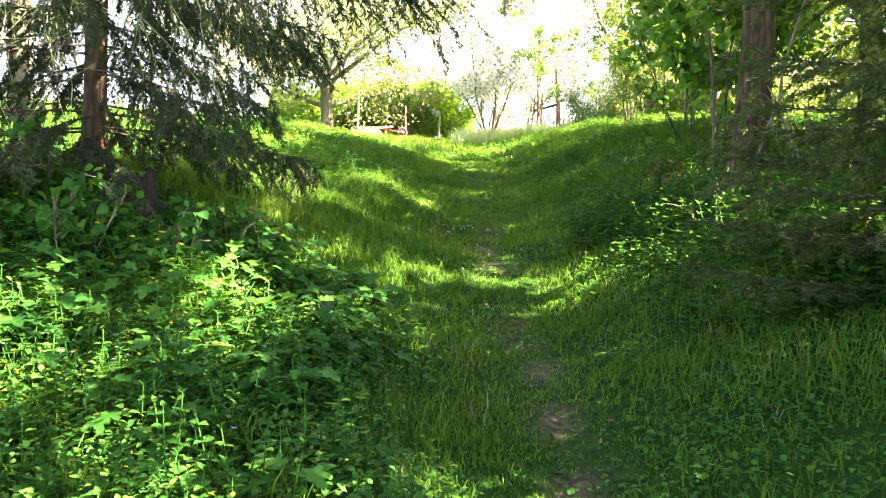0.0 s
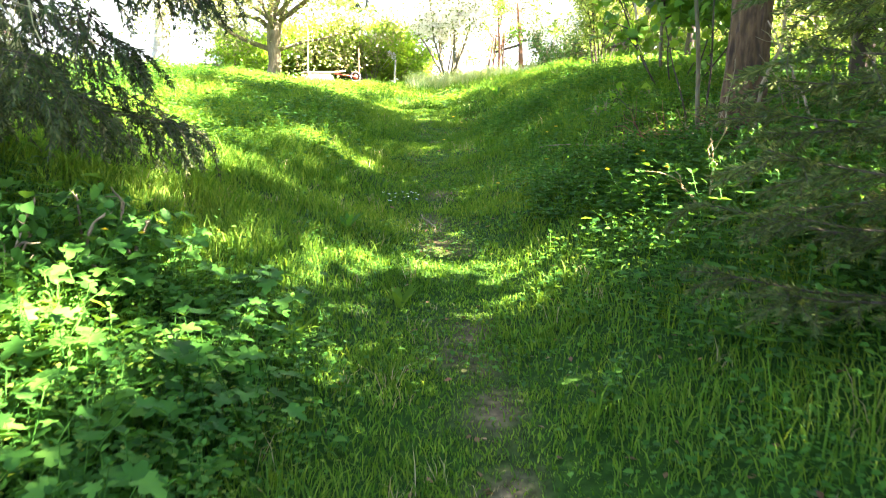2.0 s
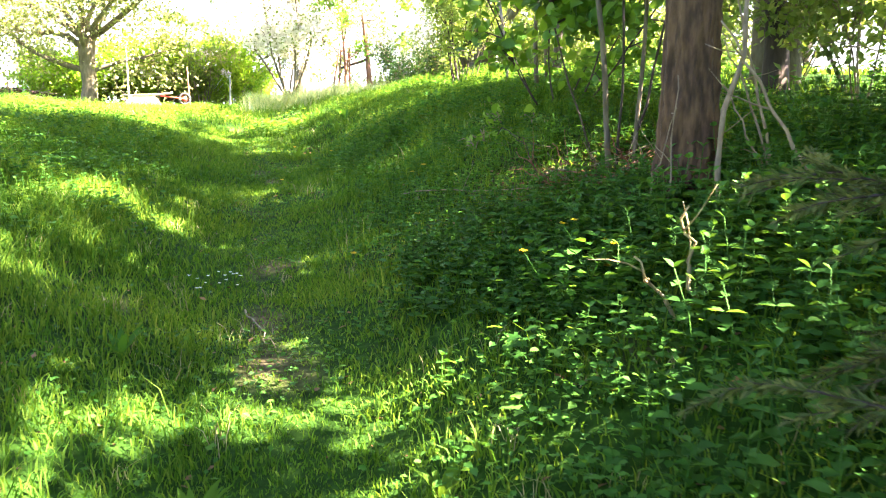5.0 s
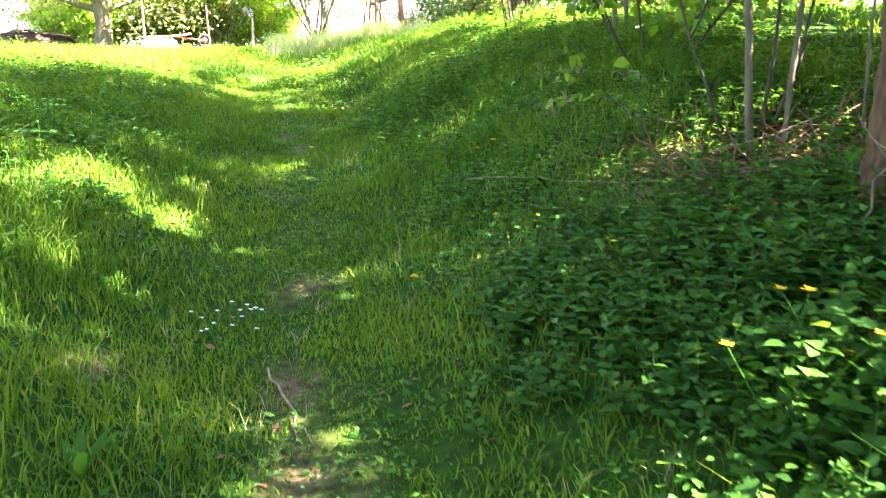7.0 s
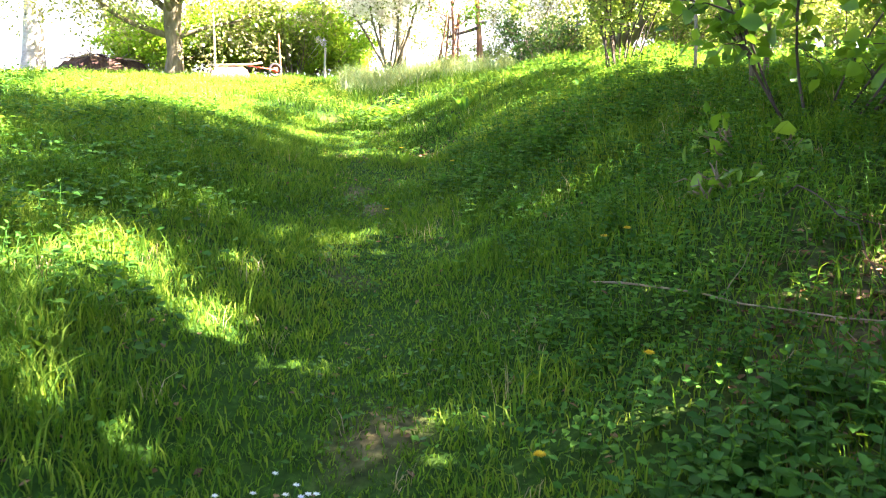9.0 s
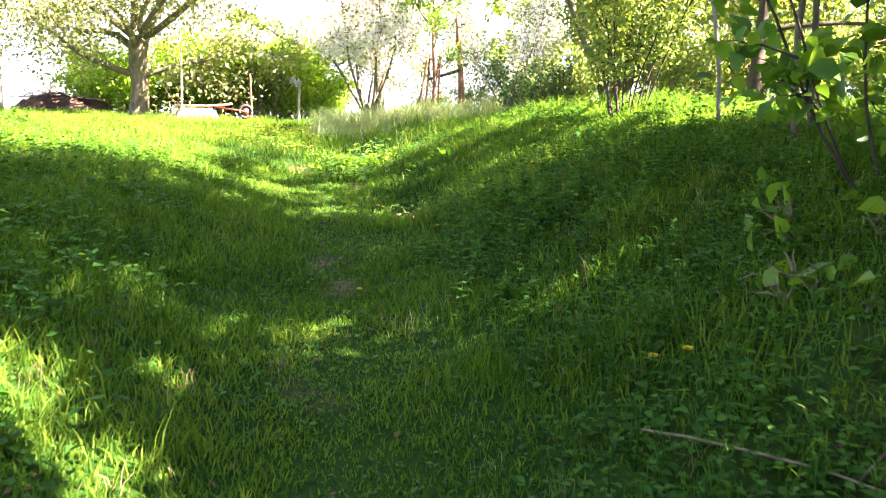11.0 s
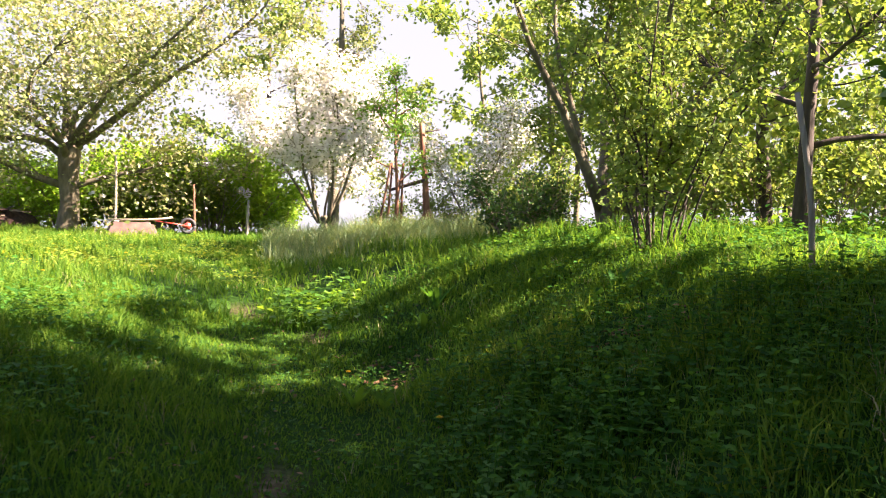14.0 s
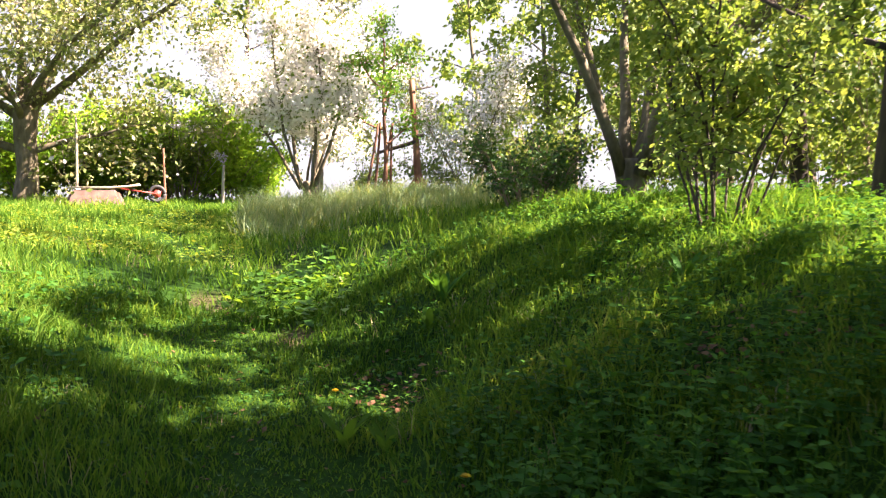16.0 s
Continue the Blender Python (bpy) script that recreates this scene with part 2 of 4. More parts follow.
LEFT = profile([0, 3, 15, 18, 22], [0.9, 1.0, 1.0, 0.5, 0.0])


def along(table, y):
    return np.interp(y, STEP, table)


def waves(x, y):
    return (np.sin(x * 1.9 + 0.7 * np.sin(y * 1.3)) * np.sin(y * 1.7 + 0.9 * np.sin(x * 0.8)) * 0.035
            + np.sin(x * 5.1 + y * 2.2 + 1.0) * np.sin(y * 4.7 - x * 1.9) * 0.014)


def land(x, y):
    """Height of the ground."""
    x, y = np.asarray(x, float), np.asarray(y, float)
    d = x - along(LANE, y)
    right = 1.1 * (1 - np.exp(-(np.maximum(d - 0.25, 0) / 1.75) ** 1.6)) * along(RIGHT, y)
    left = 1.0 * (1 - np.exp(-np.maximum(-d - 0.35, 0) / 3.5)) * along(LEFT, y)
    mound = 0.28 * np.exp(-((x + 2.5) ** 2 / 1.2 + (y - 6.3) ** 2 / 1.6))
    hollow = -0.16 * np.exp(-((x - 1.3) ** 2 / 0.12 + (y - 15.2) ** 2 / 0.5))
    dip = -0.2 * np.exp(-((x - 2.85) ** 2 / 0.6 + (y - 8.9) ** 2 / 0.5))
    far = np.clip((np.abs(x) - 14) / 60, 0, 1) * -1.5
    return along(BED, y) + right + left + mound + hollow + dip + far + waves(x, y)


BARE = ((0.64, 3.4), (0.60, 4.05), (0.62, 4.7), (0.55, 5.3), (0.55, 5.75), (0.50, 7.35), (0.45, 8.0), (0.52, 9.1), (0.60, 12.7), (0.45, 13.3), (0.20, 17.2), (0.75, 16.2))


def trodden(x, y):
    """Where feet have worn the grass away."""
    return sum(np.exp(-(((x - bx - 0.04 * np.sin(y * 9)) / 0.11) ** 2 + ((y - by) / (0.17 + 0.005 * by)) ** 2)) for bx, by in BARE)


def land1(x, y):
    return float(land(x, y))


def spread(lo, hi, fine, reach):
    inner = list(np.arange(lo, hi, fine))
    a, b, s = [], [], fine
    v = lo
    while v > -reach:
        s = min(s * 1.22, 60)
        v -= s
        a.append(v)
    v, s = inner[-1], fine
    while v < reach:
        s = min(s * 1.22, 60)
        v += s
        b.append(v)
    return np.array(a[::-1] + inner + b)


def mesh_from(name, verts, loops, sizes, mat, smooth=False):
    """A mesh from arrays: vertices, vertex numbers of all faces in one row, corners of each face."""
    me = bpy.data.meshes.new(name)
    verts, loops, sizes = np.asarray(verts, np.float32), np.asarray(loops, np.int32), np.asarray(sizes, np.int32)
    me.vertices.add(len(verts))
    me.vertices.foreach_set("co", verts.ravel())
    me.loops.add(len(loops))
    me.loops.foreach_set("vertex_index", loops)
    me.polygons.add(len(sizes))
    me.polygons.foreach_set("loop_start", np.concatenate([[0], np.cumsum(sizes)[:-1]]).astype(np.int32))
    me.polygons.foreach_set("loop_total", sizes)
    if smooth:
        me.polygons.foreach_set("use_smooth", np.ones(len(sizes), bool))
    me.update(calc_edges=True)
    me.materials.append(mat)
    return me


xs, ys = spread(-5, 7, 0.17, 900), spread(-3, 31, 0.17, 900)
gx, gy = np.meshgrid(xs, ys)
gv = np.stack([gx.ravel(), gy.ravel(), land(gx, gy).ravel()], 1)
nx, ny = len(xs), len(ys)
a = (np.arange(ny - 1)[:, None] * nx + np.arange(nx - 1)[None]).ravel()
ground = new("ground", mesh_from("ground", gv, np.stack([a, a + 1, a + nx + 1, a + nx], 1).ravel(), np.full(len(a), 4), SOIL, True))
worn_mask = ground.data.attributes.new("trodden", "FLOAT", "POINT")
worn_mask.data.foreach_set("value", np.clip(1.0 * trodden(gv[:, 0], gv[:, 1]) + 0.8 * np.exp(-((gv[:, 0] - 2.6) ** 2 / 0.6 + (gv[:, 1] - 8.5) ** 2 / 0.8)), 0, 1).astype(np.float32))
tagged(ground, "brown woodland soil with moss under grass", "ground", kind="structure")


# ---------------------------------------------------------------- shapes that plants are made of
class Soup:
    """Gathers pieces of one mesh."""

    def __init__(self):
        self.v, self.l, self.s, self.n = [], [], [], 0

    def add(self, verts, loops, sizes):
        self.v.append(np.asarray(verts, float).reshape(-1, 3))
        self.l.append(np.asarray(loops, int).ravel() + self.n)
        self.s.append(np.asarray(sizes, int).ravel())
        self.n += len(self.v[-1])

    def mesh(self, name, mat, smooth=False):
        return mesh_from(name, np.concatenate(self.v), np.concatenate(self.l), np.concatenate(self.s), mat, smooth)

    def tube(self, pts, radii, sides=7, rough=0.0, rng=None):
        pts = np.asarray(pts, float)
        k = len(pts)
        d = np.gradient(pts, axis=0)
        d /= np.linalg.norm(d, axis=1)[:, None] + 1e-9
        side = np.cross(d, [0.31, 0.17, 0.93])
        flat = np.linalg.norm(side, axis=1) < 0.15
        side[flat] = np.cross(d[flat], [1, 0.2, 0])
        side /= np.linalg.norm(side, axis=1)[:, None]
        up = np.cross(d, side)
        ang = np.arange(sides) * 2 * math.pi / sides
        r = np.asarray(radii, float)[:, None] * np.ones(sides)
        if rough and rng is not None:
            r = r * (1 + rough * rng.standard_normal((k, sides)))
        v = pts[:, None] + r[..., None] * (np.cos(ang)[None, :, None] * side[:, None] + np.sin(ang)[None, :, None] * up[:, None])
        i = np.arange(k - 1)[:, None] * sides
        j = np.arange(sides)[None]
        j2 = (j + 1) % sides
        q = np.stack([i + j, i + j2, i + sides + j2, i + sides + j], -1).reshape(-1, 4)
        self.add(v.reshape(-1, 3), q, np.full(len(q), 4))
        self.l[-1] = np.concatenate([self.l[-1], np.arange(sides)[::-1] + self.n - k * sides, np.arange(sides) + self.n - sides])
        self.s[-1] = np.concatenate([self.s[-1], [sides, sides]])

    def leaves(self, at, way, normal, length, width, fold=0.25):
        """Pointed leaves of four triangles, folded along the midrib and bent down at the tip."""
        way = way / (np.linalg.norm(way, axis=1)[:, None] + 1e-9)
        side = np.cross(way, normal)
        side /= np.linalg.norm(side, axis=1)[:, None] + 1e-9
        nor = np.cross(side, way)
        L, W = np.asarray(length)[:, None], np.asarray(width)[:, None]
        mid = at + way * L * 0.45
        v = np.stack([at, mid + side * W * 0.5 + nor * W * fold, at + way * L - nor * L * 0.14, mid - side * W * 0.5 + nor * W * fold, mid], 1)
        b = np.arange(len(at))[:, None] * 5
        f = np.concatenate([b + [0, 4, 1], b + [1, 4, 2], b + [2, 4, 3], b + [3, 4, 0]], 1)
        self.add(v.reshape(-1, 3), f.ravel(), np.full(len(at) * 4, 3))

    def flakes(self, at, way, normal, length, width):
        """Small leaves, needles and petals of two triangles."""
        way = way / (np.linalg.norm(way, axis=1)[:, None] + 1e-9)
        side = np.cross(way, normal)
        side /= np.linalg.norm(side, axis=1)[:, None] + 1e-9
        nor = np.cross(side, way)
        L, W = np.asarray(length)[:, None], np.asarray(width)[:, None]
        mid = at + way * L * 0.5
        v = np.stack([at, mid + side * W * 0.5 + nor * W * 0.15, at + way * L, mid - side * W * 0.5 + nor * W * 0.15], 1)
        b = np.arange(len(at))[:, None] * 4
        f = np.concatenate([b + [0, 2, 1], b + [0, 3, 2]], 1)
        self.add(v.reshape(-1, 3), f.ravel(), np.full(len(at) * 2, 3))

    def ovate(self, at, way, normal, length, width, fold=0.12):
        """Egg-shaped leaves: two halves folded along the midrib."""
        way = way / (np.linalg.norm(way, axis=1)[:, None] + 1e-9)
        side = np.cross(way, normal)
        side /= np.linalg.norm(side, axis=1)[:, None] + 1e-9
        nor = np.cross(side, way)
        L, W = np.asarray(length)[:, None], np.asarray(width)[:, None]
        lo, hi = at + way * L * 0.28 + nor * W * fold, at + way * L * 0.62 + nor * W * fold
        v = np.stack([at, lo + side * W * 0.5, hi + side * W * 0.42, at + way * L - nor * L * 0.12, hi - side * W * 0.42, lo - side * W * 0.5], 1)
        b = np.arange(len(at))[:, None] * 6
        self.add(v.reshape(-1, 3), np.concatenate([b + [0, 3, 2, 1], b + [0, 5, 4, 3]], 1).ravel(), np.full(len(at) * 2, 4))

    def lobed(self, at, way, normal, length):
        """Broad leaves with five toothed lobes, drooping towards the tip."""
        way = way / (np.linalg.norm(way, axis=1)[:, None] + 1e-9)
        side = np.cross(way, normal)
        side /= np.linalg.norm(side, axis=1)[:, None] + 1e-9
        nor = np.cross(side, way)
        half = [(0.04, 0.10), (-0.06, 0.34), (0.16, 0.46), (0.26, 0.26), (0.50, 0.50), (0.66, 0.40), (0.62, 0.18), (0.86, 0.20)]
        rim = [(0.0, 0.0)] + half + [(1.0, 0.0)] + [(u, -w) for u, w in half[::-1]]
        L = np.asarray(length)[:, None]
        v = [at + way * L * 0.38 - nor * L * 0.03] + [at + way * L * u + side * L * w + nor * L * (0.22 * abs(w) - 0.22 * u * u) for u, w in rim]
        n = len(rim)
        b = np.arange(len(at))[:, None] * (n + 1)
        f = np.concatenate([b + [0, 1 + k, 1 + (k + 1) % n] for k in range(n)], 1)
        self.add(np.stack(v, 1).reshape(-1, 3), f.ravel(), np.full(len(at) * n, 3))

    def blades(self, at, height, width, lean, rng):
        """Grass blades: a tapering strip bent over at the tip."""
        k = len(at)
        a1, a2 = rng.uniform(0, 2 * math.pi, k), rng.uniform(0, 2 * math.pi, k)
        side = np.stack([np.cos(a1), np.sin(a1), np.zeros(k)], 1) * (width * 0.5)[:, None]
        bend = np.stack([np.cos(a2), np.sin(a2), np.zeros(k)], 1) * (lean * height)[:, None]
        up = np.array([0, 0, 1.0])[None] * height[:, None]
        m = at + up * 0.55 + bend * 0.3
        t = at + up * (1 - 0.25 * lean)[:, None] + bend
        v = np.stack([at - side, at + side, m + side * 0.8, m - side * 0.8, t], 1)
        b = np.arange(k)[:, None] * 5
        f = np.concatenate([b + [0, 1, 2, 3], b + [3, 2, 4]], 1)
        self.add(v.reshape(-1, 3), f.ravel(), np.tile([4, 3], k))


def part(name, shape, mat, parent, label="", smooth=False):
    ob = new(name, shape.mesh(name, mat, smooth))
    ob.parent = parent
    return tagged(ob, label)


def root(name, x, y, label, category, group="", turn=0.0, z=None, kind=""):
    ob = new(name)
    ob.empty_display_size = 0.1
    ob.matrix_basis = pose(x, y, land1(x, y) - 0.02 if z is None else z, 0, 0, turn)
    return tagged(ob, label, category, group, kind)


def stuff(name, shape, mat, label, category):
    return tagged(new(name, shape.mesh(name, mat)), label, category, kind="stuff")


def unit(rng, k, up=0.0):
    v = rng.standard_normal((k, 3))
    v /= np.linalg.norm(v, axis=1)[:, None]
    v[:, 2] += up
    return v / (np.linalg.norm(v, axis=1)[:, None] + 1e-9)


def bough(rng, start, way, length, r0, r1, steps=7, bend=0.15, droop=0.0):
    """A crooked tapering limb: its points and radii."""
    way = np.array(way, float)
    way /= np.linalg.norm(way)
    pts, p = [np.array(start, float)], np.array(start, float)
    for i in range(steps):
        way = way + rng.standard_normal(3) * bend + np.array([0, 0, -droop])
        way /= np.linalg.norm(way)
        p = p + way * length / steps
        pts.append(p)
    return np.array(pts), np.linspace(r0, r1, steps + 1)


def at_fraction(pts, f):
    i = min(int(f * (len(pts) - 1)), len(pts) - 2)
    u = f * (len(pts) - 1) - i
    return pts[i] * (1 - u) + pts[i + 1] * u, pts[i + 1] - pts[i]


def broad_tree(name, x, y, label, height=7.0, r=0.15, lean=(0, 0), limbs=7, first=0.3, reach=2.4, rise=0.7, droop=0.0, twigs=7, leaf=0.05, count=9000,
               bark=BARK, foliage=SPRING, seed=1, group="", stems=None, blossom=None, share=0.5, spray=0.13, category="tree", flare=0.5, sub=4, turn=0.0, wild=0.13, bole=None, furrow=False, big_leaf=False, extra=(), low=0.3):
    """Trunk, limbs that fork into twigs, and a loose crown of single leaves."""
    rng = np.random.default_rng(seed)
    top = root(name, x, y, label, category, group, turn)
    ends = []
    mains = []
    if stems is None:
        pts, rad = bough(rng, (0, 0, -0.15), (lean[0], lean[1], 1), height, r, r * 0.25, 12, 0.035)
        rad[0] *= 1 + flare
        rad[1] *= 1 + flare * 0.12
        sh = Soup()
        sub_pts = np.concatenate([pts[:1], pts[:1] * 0.6 + pts[1:2] * 0.4, pts[1:]])
        sub_rad = np.concatenate([[rad[0]], [rad[1] * (1 + flare * 0.25)], rad[1:]])
        if furrow:
            fp, fr = [], []
            for u in np.linspace(0, 1, 150) ** 1.7:
                fp.append(at_fraction(pts, u)[0])
                fr.append(np.interp(u, [0, 0.04, 0.09, 0.2, 1], [rad[0] * 1.02, rad[1] * 1.14, rad[1] * 1.02, rad[2], rad[-1]]))
            sh.tube(fp, fr, 80)
            v = sh.v[-1].reshape(150, 80, 3)
            mid = np.array(fp)[:, None]
            ang = np.arange(80)[None] * 2 * math.pi / 80
            hh = np.array(fp)[:, 2][:, None]
            plate = np.sin(ang * 11 + 1.8 * np.sin(hh * 3.1) + 0.9 * np.sin(hh * 9)) + 0.6 * np.sin(ang * 19 + 2.5 * np.sin(hh * 5.3 + 1))
            ridge = 0.05 * np.tanh(plate * 2.2) + 0.03 * np.sin(hh * 38 + 3 * np.sin(ang * 5)) * np.maximum(plate, 0) + 0.02 * rng.standard_normal((150, 80))
            sh.v[-1] = (mid + (v - mid) * (1 + ridge[..., None])).reshape(-1, 3)
        else:
            sh.tube(sub_pts, sub_rad, 14, 0.05, rng)
        part("trunk", sh, bark, top, smooth=True)
        mains.append((pts, rad, 0))
        for i in range(limbs):
            f = first + (0.97 - first) * (i / max(limbs - 1, 1))
            p, d = at_fraction(pts, f)
            a = i * 2.4 + rng.uniform(-0.5, 0.5)
            up = rise * rng.uniform(0.5, 1.3)
            ln = reach * (1.1 - 0.6 * (f - first) / (1 - first)) * rng.uniform(0.8, 1.15)
            lp, lr = bough(rng, p, (math.cos(a), math.sin(a), up), ln, max(r * 0.5 * (1.05 - f), 0.02), 0.008, 8, wild, droop)
            sh = Soup()
            sh.tube(lp, lr, 7)
            part("limb", sh, bark, top, smooth=True)
            mains.append((lp, lr, 1))
    else:
        for i in range(stems):
            a = i * 2.4 + rng.uniform(-0.4, 0.4)
            sp, sr = bough(rng, (0.06 * math.cos(a) * (1 + i % 3), 0.06 * math.sin(a) * (1 + i % 3), bole[1] - 0.1 if bole else -0.1), (math.cos(a) * rise, math.sin(a) * rise, 1), height * rng.uniform(0.7, 1.05), r * rng.uniform(0.6, 1.1), 0.006, 9, wild * 0.6)
            sh = Soup()
            sh.tube(sp, sr, 8)
            part("stem", sh, bark, top, smooth=True)
            mains.append((sp, sr, 1))
    for z, w, ln, r0 in extra:
        lp, lr = bough(rng, (0, 0, z), w, ln, r0, 0.012, 10, 0.10)
        sh = Soup()
        sh.tube(lp, lr, 8)
        part("limb", sh, bark, top, smooth=True)
        mains.append((lp, lr, 1))
    if bole:
        sh = Soup()
        sh.tube([(0, 0, -0.15), (0.0, 0, 0.1), (0.02, 0, bole[1] * 0.35), (0.0, 0, bole[1] * 0.7), (0.0, 0, bole[1]), (0.0, 0, bole[1] * 1.15)], [bole[0] * 1.5, bole[0] * 1.2, bole[0] * 0.95, bole[0], bole[0] * 1.1, bole[0] * 0.7], 16, 0.05, rng)
        part("trunk", sh, bark, top, smooth=True)
    fine = Soup()
    for pts, rad, level in mains:
        n = twigs if level else max(2, twigs // 3)
        for i in range(n):
            f = rng.uniform(low if level else 0.6, 1.0)
            p, d = at_fraction(pts, f)
            w = d / np.linalg.norm(d) + rng.standard_normal(3) * 0.6
            w[2] += 0.15
            tp, tr = bough(rng, p, w, reach * rng.uniform(0.22, 0.45), 0.010, 0.003, 5, 0.2, droop * 0.7)
            fine.tube(tp, tr, 4)
            ends.append(tp)
            for k in range(sub):
                p2, d2 = at_fraction(tp, rng.uniform(0.25, 1.0))
                qp, qr = bough(rng, p2, d2 / np.linalg.norm(d2) + rng.standard_normal(3) * 0.7, reach * rng.uniform(0.10, 0.22), 0.005, 0.002, 3, 0.2, droop)
                fine.tube(qp, qr, 3)
                ends.append(qp)
    tagged(part("branchwork", fine, bark, top), kind="stuff")
    picks = rng.integers(0, len(ends), count)
    fr = rng.uniform(0.15, 1.0, count)
    base = np.array([at_fraction(ends[i], f)[0] for i, f in zip(picks, fr)]) + rng.standard_normal((count, 3)) * spray * np.array([1, 1, 0.8])
    way = unit(rng, count, -0.25)
    nor = unit(rng, count, 1.0)
    size = leaf * rng.uniform(0.55, 1.25, count)
    k = int(count * share) if blossom else 0
    if count - k:
        sh = Soup()
        (sh.ovate if big_leaf else sh.flakes)(base[k:], way[k:], nor[k:], size[k:], size[k:] * (0.75 if big_leaf else 0.62))
        tagged(part("crown", sh, foliage, top), kind="stuff")
    if k:
        sh = Soup()
        sh.flakes(base[:k], way[:k], nor[:k], size[:k] * 0.8, size[:k] * 0.8)
        tagged(part("blossom", sh, blossom, top, "clusters of pale open blossom"), kind="stuff")
    return top


def spruce(name, x, y, label, height, r, reach, tiers, droop, needles, seed, bark, turn=0.0, hang=0.0, ring=5, needle=0.045, foliage=NEEDLE, side=1.0):
    """A conifer: straight trunk, rings of boughs with hanging side twigs, and needles set along all of them."""
    rng = np.random.default_rng(seed)
    top = root(name, x, y, label, "tree", turn=turn)
    pts, rad = bough(rng, (0, 0, -0.1), (0.01, 0.0, 1), height, r, 0.012, 12, 0.012)
    rad[0] *= 1.3
    sh = Soup()
    sh.tube(pts, rad, 12, 0.04, rng)
    part("trunk", sh, bark, top, smooth=True)
    for w, (f, far) in enumerate(tiers):
        for i in range(ring):
            p, _ = at_fraction(pts, min(f + rng.uniform(-0.012, 0.012), 0.98))
            a = i * 2 * math.pi / ring + w * 0.7 + rng.uniform(-0.25, 0.25)
            ln = reach * far * rng.uniform(0.78, 1.1)
            bp, br = bough(rng, p, (math.cos(a), math.sin(a), 0.18 - droop * 0.5), ln, 0.006 * (1.3 - f) + 0.002, 0.002, 8, 0.05, droop * 0.16)
            bp[:, 2] += 0.14 * ln * np.linspace(0, 1, 9) ** 3
            sh = Soup()
            sh.tube(bp, br, 5)
            tw = [bp[2:]]
            for k in range(int((8 + ln * 10) * side)):
                q, d = at_fraction(bp, rng.uniform(0.15, 0.98))
                d = d / np.linalg.norm(d)
                s = np.cross(d, [0, 0, 1]) * rng.choice([-1, 1])
                tp, tr = bough(rng, q, d * 0.7 + s * rng.uniform(0.4, 1.0) + np.array([0, 0, -hang * rng.uniform(0.2, 1.6)]), ln * rng.uniform(0.12, 0.30) / side ** 0.5, 0.003, 0.0015, 4, 0.08, hang * 0.3)
                sh.tube(tp, tr, 3)
                tw.append(tp)
            b = part("bough", sh, DARKBARK, top)
            m = int(needles * (ln / reach) * (1.0 if f < 0.3 or height < 5 else 0.25))
            size = np.array([np.linalg.norm(q[-1] - q[0]) for q in tw])
            pk = rng.choice(len(tw), m, p=size / size.sum())
            got = [at_fraction(tw[j], u) for j, u in zip(pk, rng.uniform(0, 1, m))]
            at = np.array([g[0] for g in got])
            ax = np.array([g[1] for g in got])
            ax /= np.linalg.norm(ax, axis=1)[:, None]
            way = ax * 0.9 + unit(rng, m) * 0.7
            ns = Soup()
            ns.flakes(at, way, unit(rng, m, 0.5), needle * rng.uniform(0.65, 1.3, m), needle * rng.uniform(0.15, 0.26, m))
            tagged(part("needle_cover", ns, foliage, b), kind="stuff")
    return top

# ---------------------------------------------------------------- trees beside the lane
spruce("spruce", -2.45, 6.0, "old dark spruce with drooping boughs on the bank", 9.0, 0.085, 2.6, ((0.05, 0.62), (0.075, 0.68), (0.10, 0.7), (0.125, 0.68), (0.15, 0.7), (0.175, 0.8), (0.20, 0.95), (0.225, 1.0), (0.25, 0.95), (0.29, 0.85), (0.36, 0.75), (0.45, 0.65), (0.56, 0.5), (0.7, 0.35), (0.88, 0.2)), 0.42, 3700, 3, BARK, hang=0.62, ring=6, needle=0.044, side=1.6)
spruce("young_spruce", 2.4, 4.3, "young dark green spruce with flat tiers of boughs", 4.95, 0.035, 1.22, ((0.035, 0.85), (0.075, 0.92), (0.115, 0.94), (0.16, 0.92), (0.21, 0.9), (0.26, 0.88), (0.32, 0.86), (0.38, 0.8), (0.45, 0.74), (0.53, 0.66), (0.62, 0.54), (0.72, 0.42), (0.84, 0.28), (0.94, 0.14)), 0.25, 1900, 5, DARKBARK, hang=0.25, ring=7, needle=0.036, foliage=YOUNGNEEDLE)
broad_tree("maple_tree", 2.66, 7.55, "tall broadleaf tree with thick furrowed brown trunk", 9.5, 0.142, (0.03, 0.0), 9, 0.34, 3.0, 0.35, 0.05, 8, 0.11, 6000, BARK, BROAD, 7, flare=0.35, furrow=True, big_leaf=True)
broad_tree("hazel_shrub", 2.95, 9.15, "hazel shrub with slender grey stems and large leaves", 2.7, 0.012, stems=3, rise=0.34, reach=1.5, twigs=10, leaf=0.115, count=3000, low=0.5, bark=DARKBARK, foliage=BROAD, seed=11, category="shrub", spray=0.09, sub=3, big_leaf=True, droop=0.12)
broad_tree("hazel_shrub", 3.25, 11.1, "leafy hazel shrub leaning over the grassy bank", 2.1, 0.011, stems=7, rise=0.55, reach=1.0, twigs=6, leaf=0.115, count=1200, low=0.2, bark=DARKBARK, foliage=BROAD, seed=12, category="shrub", spray=0.09, sub=2, big_leaf=True, droop=0.1)
